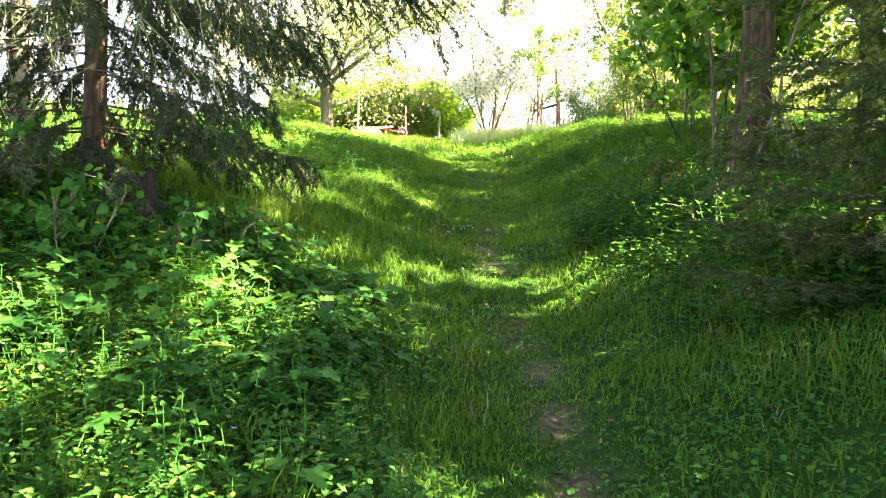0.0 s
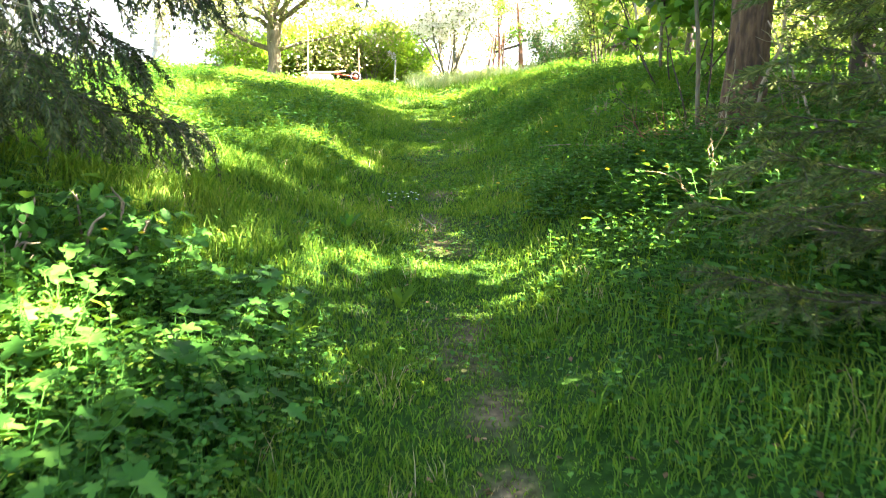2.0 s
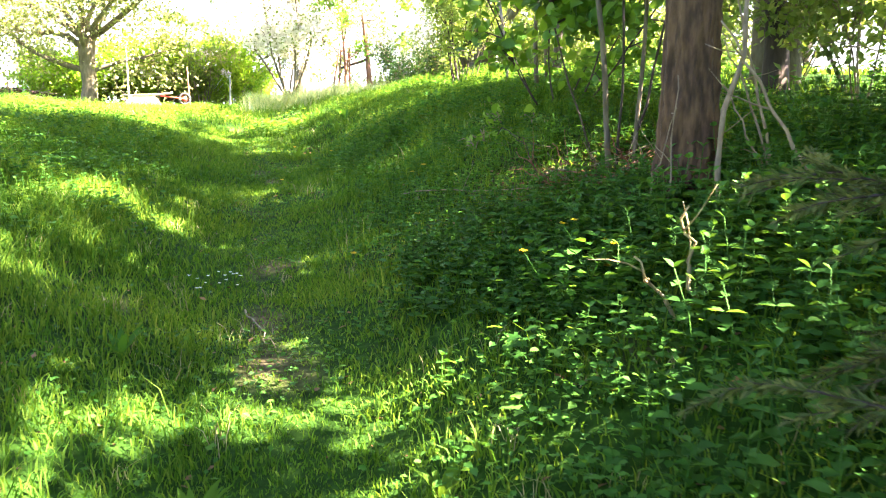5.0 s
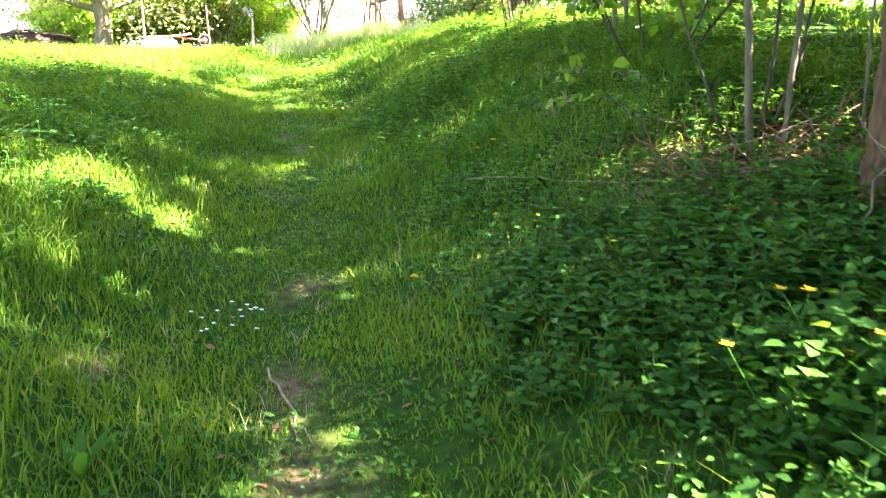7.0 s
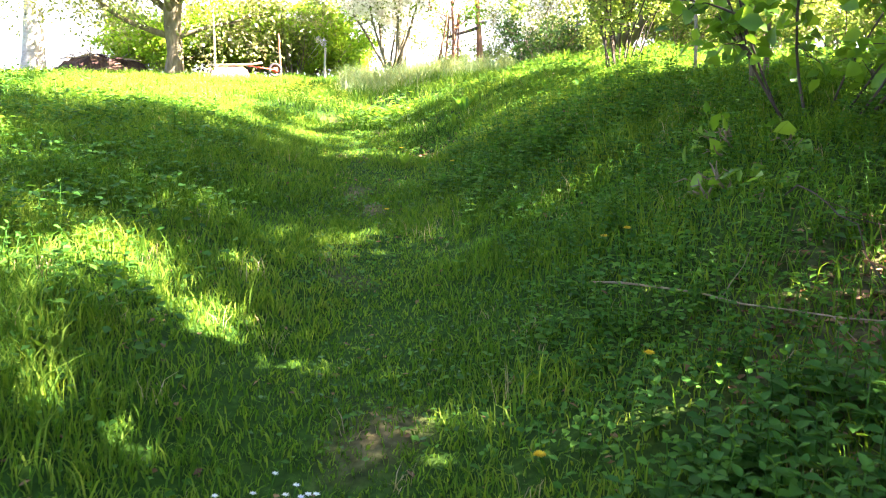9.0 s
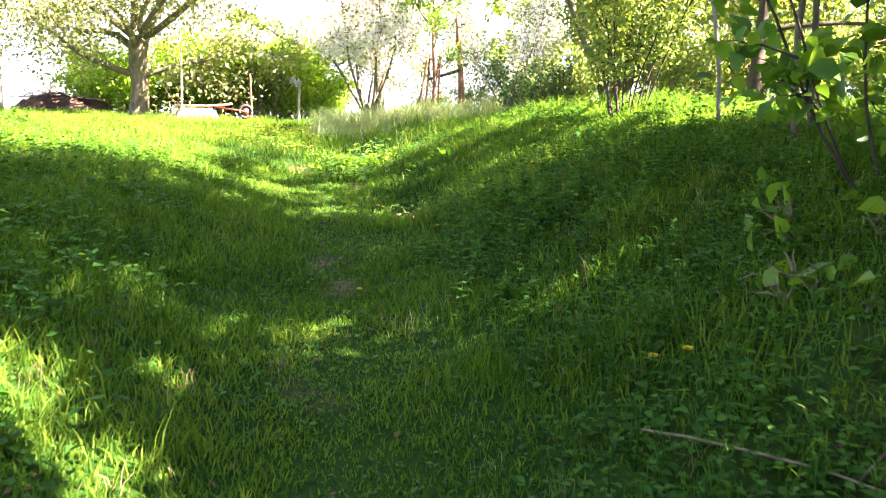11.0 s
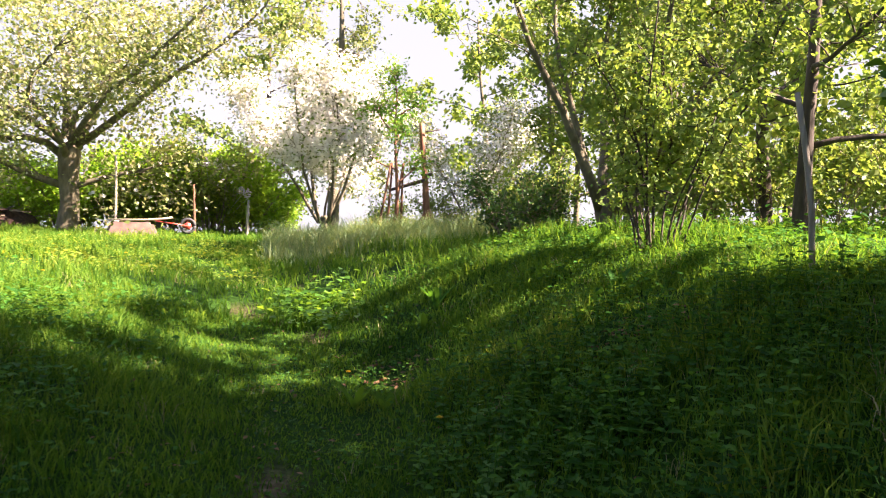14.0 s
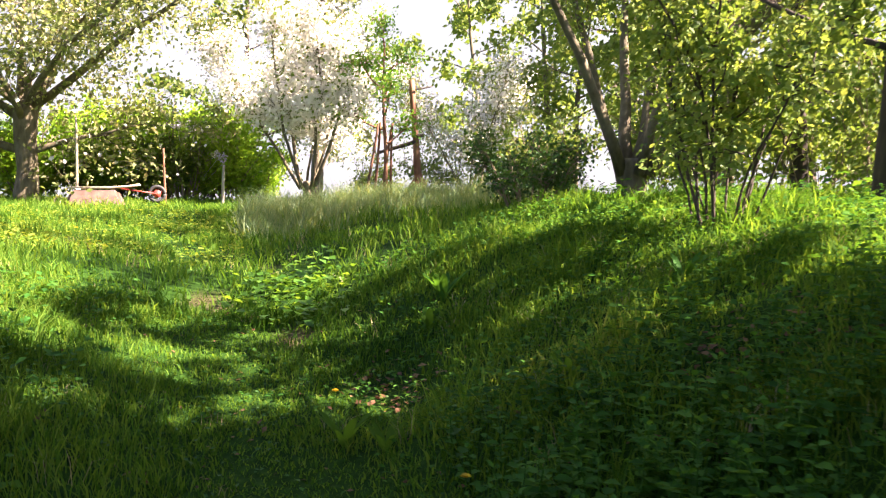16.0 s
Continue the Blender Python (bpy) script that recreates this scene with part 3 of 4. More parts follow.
for i, (x, y, hh) in enumerate(((2.4, 10.25, 0.18), (2.5, 10.3, 0.2), (2.85, 11.0, 0.28), (2.75, 10.9, 0.25))):
    broad_tree("hazel_shoot", x, y, "low hazel shoot with broad fresh leaves", hh * 0.8, 0.006, stems=5, rise=1.1, reach=0.3, twigs=3, leaf=0.11, count=20, bark=TWIG, foliage=BROAD, seed=13 + i, category="shrub", spray=0.05, sub=1, big_leaf=True, group="hazel shoots on the bank")
broad_tree("plum_tree", 4.95, 15.95, "slender dark-barked fruit tree with fresh green leaves", 4.9, 0.072, (0.02, 0), 12, 0.2, 1.85, 0.30, 0.0, 8, 0.07, 6500, DARKBARK, SPRING, 21)
broad_tree("willow_tree", 4.5, 19.3, "old tree forking low into several thick boughs", 5.0, 0.085, stems=7, rise=0.55, bole=(0.17, 0.45), reach=2.6, twigs=11, leaf=0.075, count=14000, bark=GREYBARK, foliage=SPRING, seed=22, sub=5)
broad_tree("elder_shrub", 3.35, 15.45, "thin many-stemmed shrub with pale green leaves", 1.9, 0.013, stems=13, rise=0.24, reach=0.8, twigs=6, leaf=0.055, count=8500, bark=DARKBARK, foliage=SPRING, seed=23, category="shrub", spray=0.07, sub=3)
broad_tree("round_shrub", 3.36, 19.5, "small dense dark green shrub in the grass", 1.0, 0.015, stems=12, rise=0.55, reach=0.55, twigs=8, leaf=0.05, count=4500, bark=TWIG, foliage=DARKLEAF, seed=24, category="shrub", spray=0.07, sub=4)
broad_tree("apple_tree", -3.95, 28.6, "old apple tree with low limbs and pale spring leaves", 4.8, 0.12, stems=5, rise=0.5, bole=(0.21, 1.7), reach=4.6, twigs=15, leaf=0.11, count=25000, bark=GREYBARK, foliage=PALE, seed=25, blossom=BLOSSOM, share=0.06, spray=0.26, wild=0.34, sub=5, low=0.12, extra=((0.95, (-1, -0.2, 0.30), 3.6, 0.09), (0.9, (1, -0.15, 0.35), 2.4, 0.07), (1.75, (1, -0.5, 0.75), 6.0, 0.09), (1.8, (0.8, -0.9, 0.8), 5.5, 0.07), (1.75, (-0.8, -0.6, 0.7), 5.0, 0.08)))
broad_tree("birch_tree", -8.0, 30.5, "stout pale-barked tree on the crest", 9.0, 0.30, (0.12, 0), 8, 0.35, 3.5, 0.6, 0.1, 7, 0.12, 5000, PALEBARK, SPRING, 26)
broad_tree("cherry_tree", 1.45, 28.6, "fruit tree covered in white blossom", 4.0, 0.045, stems=8, rise=0.5, bole=(0.085, 0.45), reach=2.2, twigs=12, leaf=0.10, count=26000, bark=GREYBARK, foliage=SPRING, seed=27, blossom=BLOSSOM, share=0.85, spray=0.18)
broad_tree("cherry_tree", 5.6, 31.5, "fruit tree with greyish white blossom behind shrubs", 3.2, 0.035, stems=6, rise=0.42, bole=(0.06, 0.4), reach=1.9, twigs=9, leaf=0.10, count=8000, bark=GREYBARK, foliage=PALE, seed=28, blossom=BLOSSOM, share=0.6, spray=0.18)
broad_tree("sapling", 2.9, 27.2, "young green tree tied among leaning stakes", 3.3, 0.05, (0.03, 0), 8, 0.4, 0.9, 0.8, 0.0, 7, 0.075, 3200, RUSTBARK, BROAD, 29, spray=0.12)
broad_tree("willow_tree", 2.4, 42.0, "tall weeping tree with hanging pale green twigs", 10.5, 0.25, (0, 0), 14, 0.4, 3.2, 0.5, 0.35, 9, 0.16, 9000, GREYBARK, PALE, 30, sub=6)

SHOOTS = "leafy elder shoots on the bank"
for i, (x, y, hh) in enumerate(((-2.05, 4.75, 0.55), (-1.6, 5.0, 0.5), (-2.6, 5.1, 0.7), (-1.25, 5.5, 0.45), (-2.9, 4.4, 0.5))):
    broad_tree("elder_shoot", x, y, "leafy young elder shoot among weeds on the bank", hh, 0.006, stems=4, rise=0.35, reach=0.4, twigs=4, leaf=0.075, count=170, big_leaf=True, bark=TWIG, foliage=NETTLE if i % 2 else HERB, seed=90 + i, category="shrub", spray=0.05, sub=1, group=SHOOTS)

# ---------------------------------------------------------------- grove, added unseen shade trees and hedge, built once and repeated
GROVE = "trees of the grove"
kinds = [broad_tree("grove_shade_tree", 9.0, 25.0, "slim tree with light green spring leaves, for grove and added shade", 8.0, 0.11, (0.03, 0.02), 11, 0.22, 2.6, 0.5, 0.0, 5, 0.20, 3900, GREYBARK, SPRING, 41, GROVE, sub=2),
         broad_tree("grove_shade_tree", 12.0, 20.0, "slim tree with light green spring leaves, for grove and added shade", 8.5, 0.13, (-0.03, 0.02), 12, 0.25, 2.8, 0.4, 0.0, 5, 0.20, 3900, DARKBARK, SPRING, 42, GROVE, sub=2)]
# most copies with y below 14 are out of view, added to shade the lane
for i, (x, y, s) in enumerate([(9.6, 1.0, 1.0), (10.5, 6.5, 1.05), (5.6, 11.5, 1.0), (5.4, 1.8, 0.55), (-6.2, 3.5, 1.0), (-5.6, -3.5, 1.0), (-7.0, 9.5, 1.0), (-1.5, -6.5, 1.1), (3.0, -5.0, 1.0), (-8.5, 13.5, 1.0), (13.5, 8.5, 1.1), (11.8, 15.0, 0.9), (5.5, 7.8, 0.6), (5.7, 6.2, 0.6), (13.5, 16.0, 1.1), (7.4, 20.5, 0.85), (9.0, 33.0, 0.9),
                               (11.5, 30.0, 1.0), (15.0, 25.0, 1.1), (16.5, 34.0, 1.2), (9.5, 36.5, 1.1), (18.0, 20.0, 1.1), (8.2, -4.8, 1.0), (11.0, -4.5, 1.1), (-9.0, 18.0, 1.0), (-11.0, 8.0, 1.1), (-6.5, -1.0, 0.9), (9.5, 29.8, 1.0), (11.0, 34.0, 1.1), (13.5, 29.0, 1.0), (8.6, 42.0, 1.2), (0.2, 44.0, 1.2), (7.4, 10.4, 1.0), (5.3, 5.6, 0.6), (5.2, 0.1, 0.9), (5.1, 10.5, 0.85), (5.0, 8.7, 0.56), (9.4, 5.0, 1.0), (7.6, 11.6, 0.75), (4.2, 4.0, 0.8)]):
    ob = copy_thing(kinds[i % 2], pose(x, y, land1(x, y) - 0.05, 0, 0, 67 * i))
    ob.scale = (s, s, s)

# unseen tree added to shade the left bank; its copies darken the lane
tall = broad_tree("unseen_shade_tree", 6.2, 3.2, "tall unseen tree with a bare stem and high crown, added for shade", 9.6, 0.13, (0, 0), 10, 0.66, 2.7, 0.3, 0.0, 7, 0.20, 6500, GREYBARK, SPRING, 43, sub=2)
copy_thing(tall, pose(4.9, 2.8, land1(4.9, 2.8) - 0.05, 0, 0, 110))
for x, y, s in ((5.9, 11.4, 0.62), (6.6, 10.0, 0.7)):
    ob = copy_thing(tall, pose(x, y, land1(x, y) - 0.05, 0, 0, 90 * x + 50 * y))
    ob.scale = (s, s, s)
copy_thing(tall, pose(-5.2, 10.6, land1(-5.2, 10.6) - 0.05, 0, 0, 40))

UNDER = "shrubs of the grove"
bush = broad_tree("grove_shade_shrub", 7.2, 23.5, "airy shrub with light green leaves, for undergrowth and added shade", 2.3, 0.014, stems=10, rise=0.42, reach=1.1, twigs=6, leaf=0.11, count=2400, bark=TWIG, foliage=SPRING, seed=51, category="shrub", spray=0.13, sub=2, group=UNDER)
# (3.9, 2.0), (4.1, 3.2) and (4.4, 7.0) are added to shade the ground
for i, (x, y, s) in enumerate([(6.2, 21.5, 0.9), (8.6, 18.5, 1.0), (5.4, 24.5, 0.8), (10.5, 22.5, 1.2), (9.2, 28.0, 1.2), (12.5, 25.5, 1.3), (7.4, 31.5, 1.1), (13.0, 33.0, 1.4), (16.0, 29.0, 1.4), (6.3, 17.6, 0.7),
                               (10.2, 14.5, 1.1), (5.3, 9.6, 0.8), (6.4, 12.2, 0.9), (4.8, 6.5, 0.9), (6.6, 4.2, 1.0), (5.2, 34.0, 0.9), (3.9, 36.5, 0.8), (3.9, 2.0, 1.35), (4.1, 3.2, 1.5), (4.4, 7.0, 1.3), (7.6, 20.5, 0.9), (9.6, 25.0, 1.3), (8.2, 35.0, 1.4)]):
    ob = copy_thing(bush, pose(x, y, land1(x, y) - 0.03, 0, 0, 73 * i))
    ob.scale = (s, s, s)

HEDGE = "hedge shrubs behind the posts"
hedge = broad_tree("hedge_shrub", -3.2, 31.2, "dense green hedge shrub with lit yellowish top", 2.0, 0.02, stems=13, rise=0.42, reach=1.1, twigs=6, leaf=0.12, count=7500, bark=TWIG, foliage=HEDGELEAF, seed=61, category="shrub", spray=0.15, sub=2, group=HEDGE)
for i, (x, y, s) in enumerate([(-5.6, 31.8, 0.95), (-4.4, 30.6, 0.9), (-2.2, 30.4, 1.0), (-1.3, 31.0, 1.05), (-0.4, 30.6, 0.95), (0.3, 31.4, 0.8), (-2.8, 31.9, 1.15), (-0.9, 31.8, 1.15)]):
    ob = copy_thing(hedge, pose(x, y, land1(x, y) - 0.03, 0, 0, 81 * i))
    ob.scale = (s, s, s)


lilac = broad_tree("lilac_shrub", -1.15, 30.0, "tall green lilac shrub with pale flower panicles", 2.5, 0.02, stems=10, rise=0.30, reach=1.0, twigs=6, leaf=0.095, count=4500, bark=TWIG, foliage=SPRING, seed=66, category="shrub", spray=0.14, sub=2)
rng = np.random.default_rng(67)
for px, pz in ((-0.25, 1.62), (-0.05, 1.58), (0.18, 1.60), (0.3, 1.52), (-0.8, 1.9), (0.75, 0.95), (0.9, 0.9)):
    n = 70
    u = rng.uniform(0, 1, n)
    a = rng.uniform(0, 2 * math.pi, n)
    r = 0.09 * (1 - u) ** 0.7
    sh = Soup()
    sh.flakes(np.stack([px + r * np.cos(a), -0.55 + r * np.sin(a), pz + 0.2 * u], 1), unit(rng, n), unit(rng, n), np.full(n, 0.04), np.full(n, 0.035))
    sh.tube([(px * 0.6, -0.1, pz - 0.35), (px, -0.5, pz), (px, -0.55, pz + 0.15)], [0.006, 0.005, 0.003], 4)
    part("panicle", sh, LILAC, lilac, "pale lilac flower panicle")


# ---------------------------------------------------------------- posts, props, barrow
def pole(name, x, y, label, category, height, r, lean=(0, 0), mat=WOOD, seed=1, sides=8, group="", crook=0.012):
    rng = np.random.default_rng(seed)
    top = root(name, x, y, label, category, group)
    p, rr = bough(rng, (0, 0, -0.2), (lean[0], lean[1], 1), height + 0.2, r, r * 0.7, 9, crook)
    sh = Soup()
    sh.tube(p, rr, sides, 0.04, rng)
    part("shaft", sh, mat, top, smooth=True)
    return top


POSTS = "posts along the hedge"
pole("wooden_post", -2.75, 27.2, "thin weathered wooden post standing in grass", "post", 1.60, 0.028, (0.01, 0), WOOD, 1, group=POSTS)
pole("wooden_post", -1.25, 27.6, "thin brown wooden post before the hedge", "post", 1.10, 0.03, (0, 0), RUSTBARK, 2, group=POSTS)
pole("wooden_post", -0.2, 27.6, "short grey wooden post before the hedge", "post", 0.80, 0.035, (0, 0), GREYWOOD, 3, group=POSTS)


def stake(x, y):
    top = root("garden_stake", x, y, "leaning weathered squared timber stake in grass", "post")
    sh = Soup()
    h = 1.06
    pts = np.array([[0, 0, -0.15], [0, 0, 0.4], [-0.03, 0, 0.75], [-0.05, 0, h]]) * [1, 1, 1]
    pts[:, 0] += np.array([0.02, 0, -0.02, -0.06])
    sh.tube(pts, [0.021, 0.022, 0.022, 0.021], 4)
    part("shaft", sh, GREYWOOD, top)


stake(3.47, 13.62)


def broken_trunk(x, y):
    top = root("broken_trunk", x, y, "bare broken tree trunk propped on spread roots", "dead tree")
    rng = np.random.default_rng(9)
    sh = Soup()
    p, r = bough(rng, (0, 0, 0.25), (-0.06, 0, 1), 2.25, 0.075, 0.055, 9, 0.03)
    sh.tube(p, r, 9, 0.08, rng)
    part("trunk", sh, RUSTBARK, top, smooth=True)
    for a in (0.1, 1.3, 2.9, 4.2, 5.3):
        q, r = bough(rng, (0, 0, 0.62), (math.cos(a) * 0.5, math.sin(a) * 0.5, -1), 0.85, 0.05, 0.06, 5, 0.05)
        sh = Soup()
        sh.tube(q, r, 7)
        part("prop_root", sh, RUSTBARK, top, smooth=True)
    for z, w, ln, rr in ((1.25, (-1, 0, -0.35), 0.8, 0.045), (1.35, (1, 0, 0.2), 0.18, 0.05), (2.3, (1, 0.2, 0.12), 0.35, 0.02), (1.6, (1, -0.2, -0.9), 0.25, 0.012)):
        q, r = bough(rng, (-0.08, 0, z), w, ln, rr, rr * 0.7, 4, 0.05)
        sh = Soup()
        sh.tube(q, r, 6)
        part("stub", sh, DARKBARK, top, smooth=True)


broken_trunk(3.65, 27.6)
for i, (x, lx) in enumerate(((2.45, 0.16), (2.65, 0.12), (2.8, 0.10), (3.05, -0.02))):
    pole("tree_prop", x, 27.1 + 0.1 * i, "thin leaning brown prop pole supporting a sapling", "prop", 1.6, 0.03, (lx, 0), RUSTBARK, 30 + i, group="props of the sapling")


def wheelbarrow(x, y):
    top = root("wheelbarrow", x, y, "rusty reddish wheelbarrow tipped over before the hedge", "wheelbarrow", turn=4)
    top.scale = (0.9, 0.9, 0.9)
    bm = bmesh.new()
    lo = [(-0.42, -0.26, 0.30), (0.42, -0.26, 0.30), (0.42, 0.26, 0.30), (-0.42, 0.26, 0.30)]
    hi = [(-0.52, -0.34, 0.0), (0.56, -0.34, 0.0), (0.56, 0.34, 0.0), (-0.52, 0.34, 0.0)]
    a, b = [bm.verts.new(c) for c in lo], [bm.verts.new(c) for c in hi]
    bm.faces.new(a)
    for i in range(4):
        bm.faces.new((a[i], b[i], b[(i + 1) % 4], a[(i + 1) % 4]))
    bmesh.ops.bevel(bm, geom=bm.edges[:], offset=0.05, segments=2, affect="EDGES")
    bmesh.ops.solidify(bm, geom=bm.faces[:], thickness=0.012)
    me = bpy.data.meshes.new("tub")
    bm.to_mesh(me)
    bm.free()
    me.materials.append(RUST)
    tub = new("tub", me)
    tub.parent = top
    tagged(tub, "rusty upturned steel tub")
    for s in (-0.22, 0.22):
        sh = Soup()
        sh.tube([(-0.5, s, 0.33), (0.3, s, 0.35), (0.65, s * 0.9, 0.38), (0.85, s * 0.7, 0.42)], [0.02] * 4, 8)
        part("handle", sh, WOOD, top, "pale wooden handle", True)
    sh = Soup()
    sh.tube([(1.18 + 0.15 * math.cos(t), 0.0, 0.24 + 0.15 * math.sin(t)) for t in np.linspace(0, 2 * math.pi, 25)], [0.035] * 25, 8)
    tyre = part("tyre", sh, RUBBER, top, "black rubber tyre", True)
    sh = Soup()
    sh.tube([(1.18, -0.04, 0.24), (1.18, 0.04, 0.24)], [0.08, 0.08], 16)
    part("rim", sh, REDPAINT, tyre, "red painted wheel rim")
    for s in (-0.12, 0.12):
        sh = Soup()
        sh.tube([(0.5, s, 0.33), (1.18, s * 0.5, 0.24)], [0.014, 0.014], 6)
        part("fork", sh, REDPAINT, top, smooth=True)


wheelbarrow(-2.4, 27.0)


def brush_heap(x, y):
    """A low heap of earth and brushwood: a lumpy mound with sticks lying on it."""
    rng = np.random.default_rng(14)
    top = root("brush_heap", x, y, "low brown heap of earth and brushwood", "heap")
    k, sides = 9, 28
    f = np.linspace(0, 1, k)
    ang = np.arange(sides) * 2 * math.pi / sides
    lump = 1 + 0.16 * np.sin(ang * 3 + 1) + 0.10 * np.sin(ang * 5)
    v = [((1 - a) * 1.5 * w * math.cos(g) + 0.04 * rng.standard_normal(), (1 - a) * 0.8 * w * math.sin(g) + 0.04 * rng.standard_normal(), 0.62 * math.sin(a * math.pi / 2) - 0.08 + 0.05 * rng.standard_normal()) for a in f[:-1] for g, w in zip(ang, lump)]
    v.append((0, 0, 0.56))
    loops, sizes = [], []
    for i in range(k - 2):
        for j in range(sides):
            loops += [i * sides + j, i * sides + (j + 1) % sides, (i + 1) * sides + (j + 1) % sides, (i + 1) * sides + j]
            sizes.append(4)
    for j in range(sides):
        loops += [(k - 2) * sides + j, (k - 2) * sides + (j + 1) % sides, (k - 1) * sides]
        sizes.append(3)
    sh = Soup()
    sh.add(v, loops, sizes)
    part("earth", sh, ROT, top)
    for i in range(26):
        a = rng.uniform(0, 6.28)
        p = np.array([rng.uniform(-1.1, 1.1), rng.uniform(-0.5, 0.4), 0])
        p[2] = 0.6 * math.sqrt(max(0.05, 1 - (p[0] / 1.5) ** 2 - (p[1] / 0.8) ** 2)) - 0.03
        q, r = bough(rng, p, (math.cos(a), math.sin(a) * 0.5, rng.uniform(-0.15, 0.2)), rng.uniform(0.4, 0.9), 0.016, 0.007, 4, 0.1)
        sh = Soup()
        sh.tube(q, r, 5)
        part("stick", sh, TWIG, top)


brush_heap(-6.3, 30.3)
pole("wooden_post", -6.35, 30.0, "short thin wooden post beside a brush heap", "post", 0.85, 0.02, (0, 0), WOOD, 5, group=POSTS)


# ---------------------------------------------------------------- stump, fallen wood, dead shoots
def stump(x, y):
    rng = np.random.default_rng(4)
    top = root("tree_stump", x, y, "rotten reddish-brown stump under ferny weeds", "stump")
    k, sides = 7, 18
    z = np.linspace(-0.1, 0.24, k)
    ang = np.arange(sides) * 2 * math.pi / sides
    lob = 1 + 0.22 * np.sin(3 * ang + 1) + 0.14 * np.sin(7 * ang)
    rad = np.interp(z, [-0.1, 0.05, 0.24], [0.26, 0.19, 0.14])
    v = [(r * l * math.cos(a), r * l * math.sin(a), zz + (rng.uniform(-0.10, 0.12) if i == k - 1 else 0)) for i, (zz, r) in enumerate(zip(z, rad)) for a, l in zip(ang, lob * (1 + 0.06 * rng.standard_normal(sides)))]
    v.append((0, 0, 0.12))
    f, s = [], []
    for i in range(k - 1):
        for j in range(sides):
            f += [i * sides + j, i * sides + (j + 1) % sides, (i + 1) * sides + (j + 1) % sides, (i + 1) * sides + j]
            s.append(4)
    for j in range(sides):
        f += [(k - 1) * sides + j, (k - 1) * sides + (j + 1) % sides, k * sides]
        s.append(3)
    sh = Soup()
    sh.add(v, f, s)
    part("wood", sh, ROT, top)


stump(-2.05, 5.55)


def stick(x0, y0, x1, y1, r, label, z0=0.03, z1=0.03, seed=0, sag=0.0, mat=TWIG, name="fallen_branch"):
    rng = np.random.default_rng(seed)
    top = root(name, x0, y0, label, "branch", z=land1(x0, y0))
    n = 9
    u = np.linspace(0, 1, n)
    x, y = x0 + (x1 - x0) * u, y0 + (y1 - y0) * u
    lift = np.interp(u, [0, 1], [z0, z1])
    if z0 < 0.2 and z1 < 0.2:
        z = land(x, y) + lift
    else:
        z = np.interp(u, [0, 1], [land1(x0, y0) + z0, land1(x1, y1) + z1])
    p = np.stack([x - x0, y - y0, z - land1(x0, y0)], 1) + rng.standard_normal((n, 3)) * 0.012
    p[:, 2] += sag * np.sin(u * math.pi)
    sh = Soup()
    sh.tube(p, np.linspace(r, r * 0.45, n), 6)
    part("wood", sh, mat, top, smooth=True)
    for k in range(2):
        q, d = at_fraction(p, rng.uniform(0.3, 0.8))
        bp, br = bough(rng, q, d / np.linalg.norm(d) + rng.standard_normal(3) * 0.5, 0.25, r * 0.5, r * 0.2, 3, 0.15)
        sh = Soup()
        sh.tube(bp, br, 4)
        part("side_twig", sh, mat, top)


stick(1.5, 9.8, 2.3, 8.45, 0.0055, "thin pale fallen branch lying across weeds", 0.06, 0.07, 1)
stick(2.35, 8.95, 3.2, 8.7, 0.006, "thin bare fallen branch lying in leaf litter", 0.08, 0.16, 2)
stick(2.5, 7.0, 3.1, 7.5, 0.016, "thin grey dead branch leaning on a trunk", 0.05, 1.9, 3)
stick(2.9, 6.7, 2.7, 7.3, 0.012, "short pale dead branch leaning on a trunk", 0.05, 0.9, 8)
stick(2.05, 6.3, 2.0, 6.32, 0.010, "short bare dead stem standing in weeds", 0.0, 0.42, 4, mat=STRAW, name="dead_sapling")
stick(1.98, 6.3, 1.82, 6.34, 0.009, "short bare dead stem standing in weeds", 0.0, 0.34, 5, mat=STRAW, name="dead_sapling")
stick(2.12, 9.3, 2.3, 8.8, 0.004, "arched bare bramble shoot over the bank", 0.35, 0.05, 6, 0.12, DARKBARK, "bramble_shoot")
stick(0.35, 8.15, 0.5, 7.6, 0.006, "short dry twig lying on the path", 0.03, 0.03, 7)
for i, (x, y, h, lx) in enumerate(((2.82, 8.92, 2.3, -0.03), (2.96, 8.86, 2.2, 0.08), (3.15, 8.5, 1.9, 0.08), (3.5, 12.5, 2.6, 0.02), (3.62, 12.55, 2.4, -0.03))):
    pole("bare_stem", x, y, "slender bare grey stem rising from leaf litter", "sapling", h, (0.022, 0.017, 0.009, 0.026, 0.022)[i], (lx, 0.02), GREYBARK, 70 + i, 7, "bare stems by the trunk", 0.05)

rng = np.random.default_rng(55)
for i in range(18):
    x, y = 2.6 + rng.normal(0, 0.15), 8.6 + rng.normal(0, 0.16)
    a = rng.uniform(0, 6.28)
    w = rng.uniform(0.2, 0.45)
    stick(x, y, x + w * math.cos(a), y + w * 0.6 * math.sin(a), rng.uniform(0.004, 0.008), "thin dry reddish twig in litter under a trunk", 0.03, rng.choice([0.06, 0.15, 0.32]), 700 + i, 0.0, RUSTBARK if i % 3 else TWIG, "dry_twig")
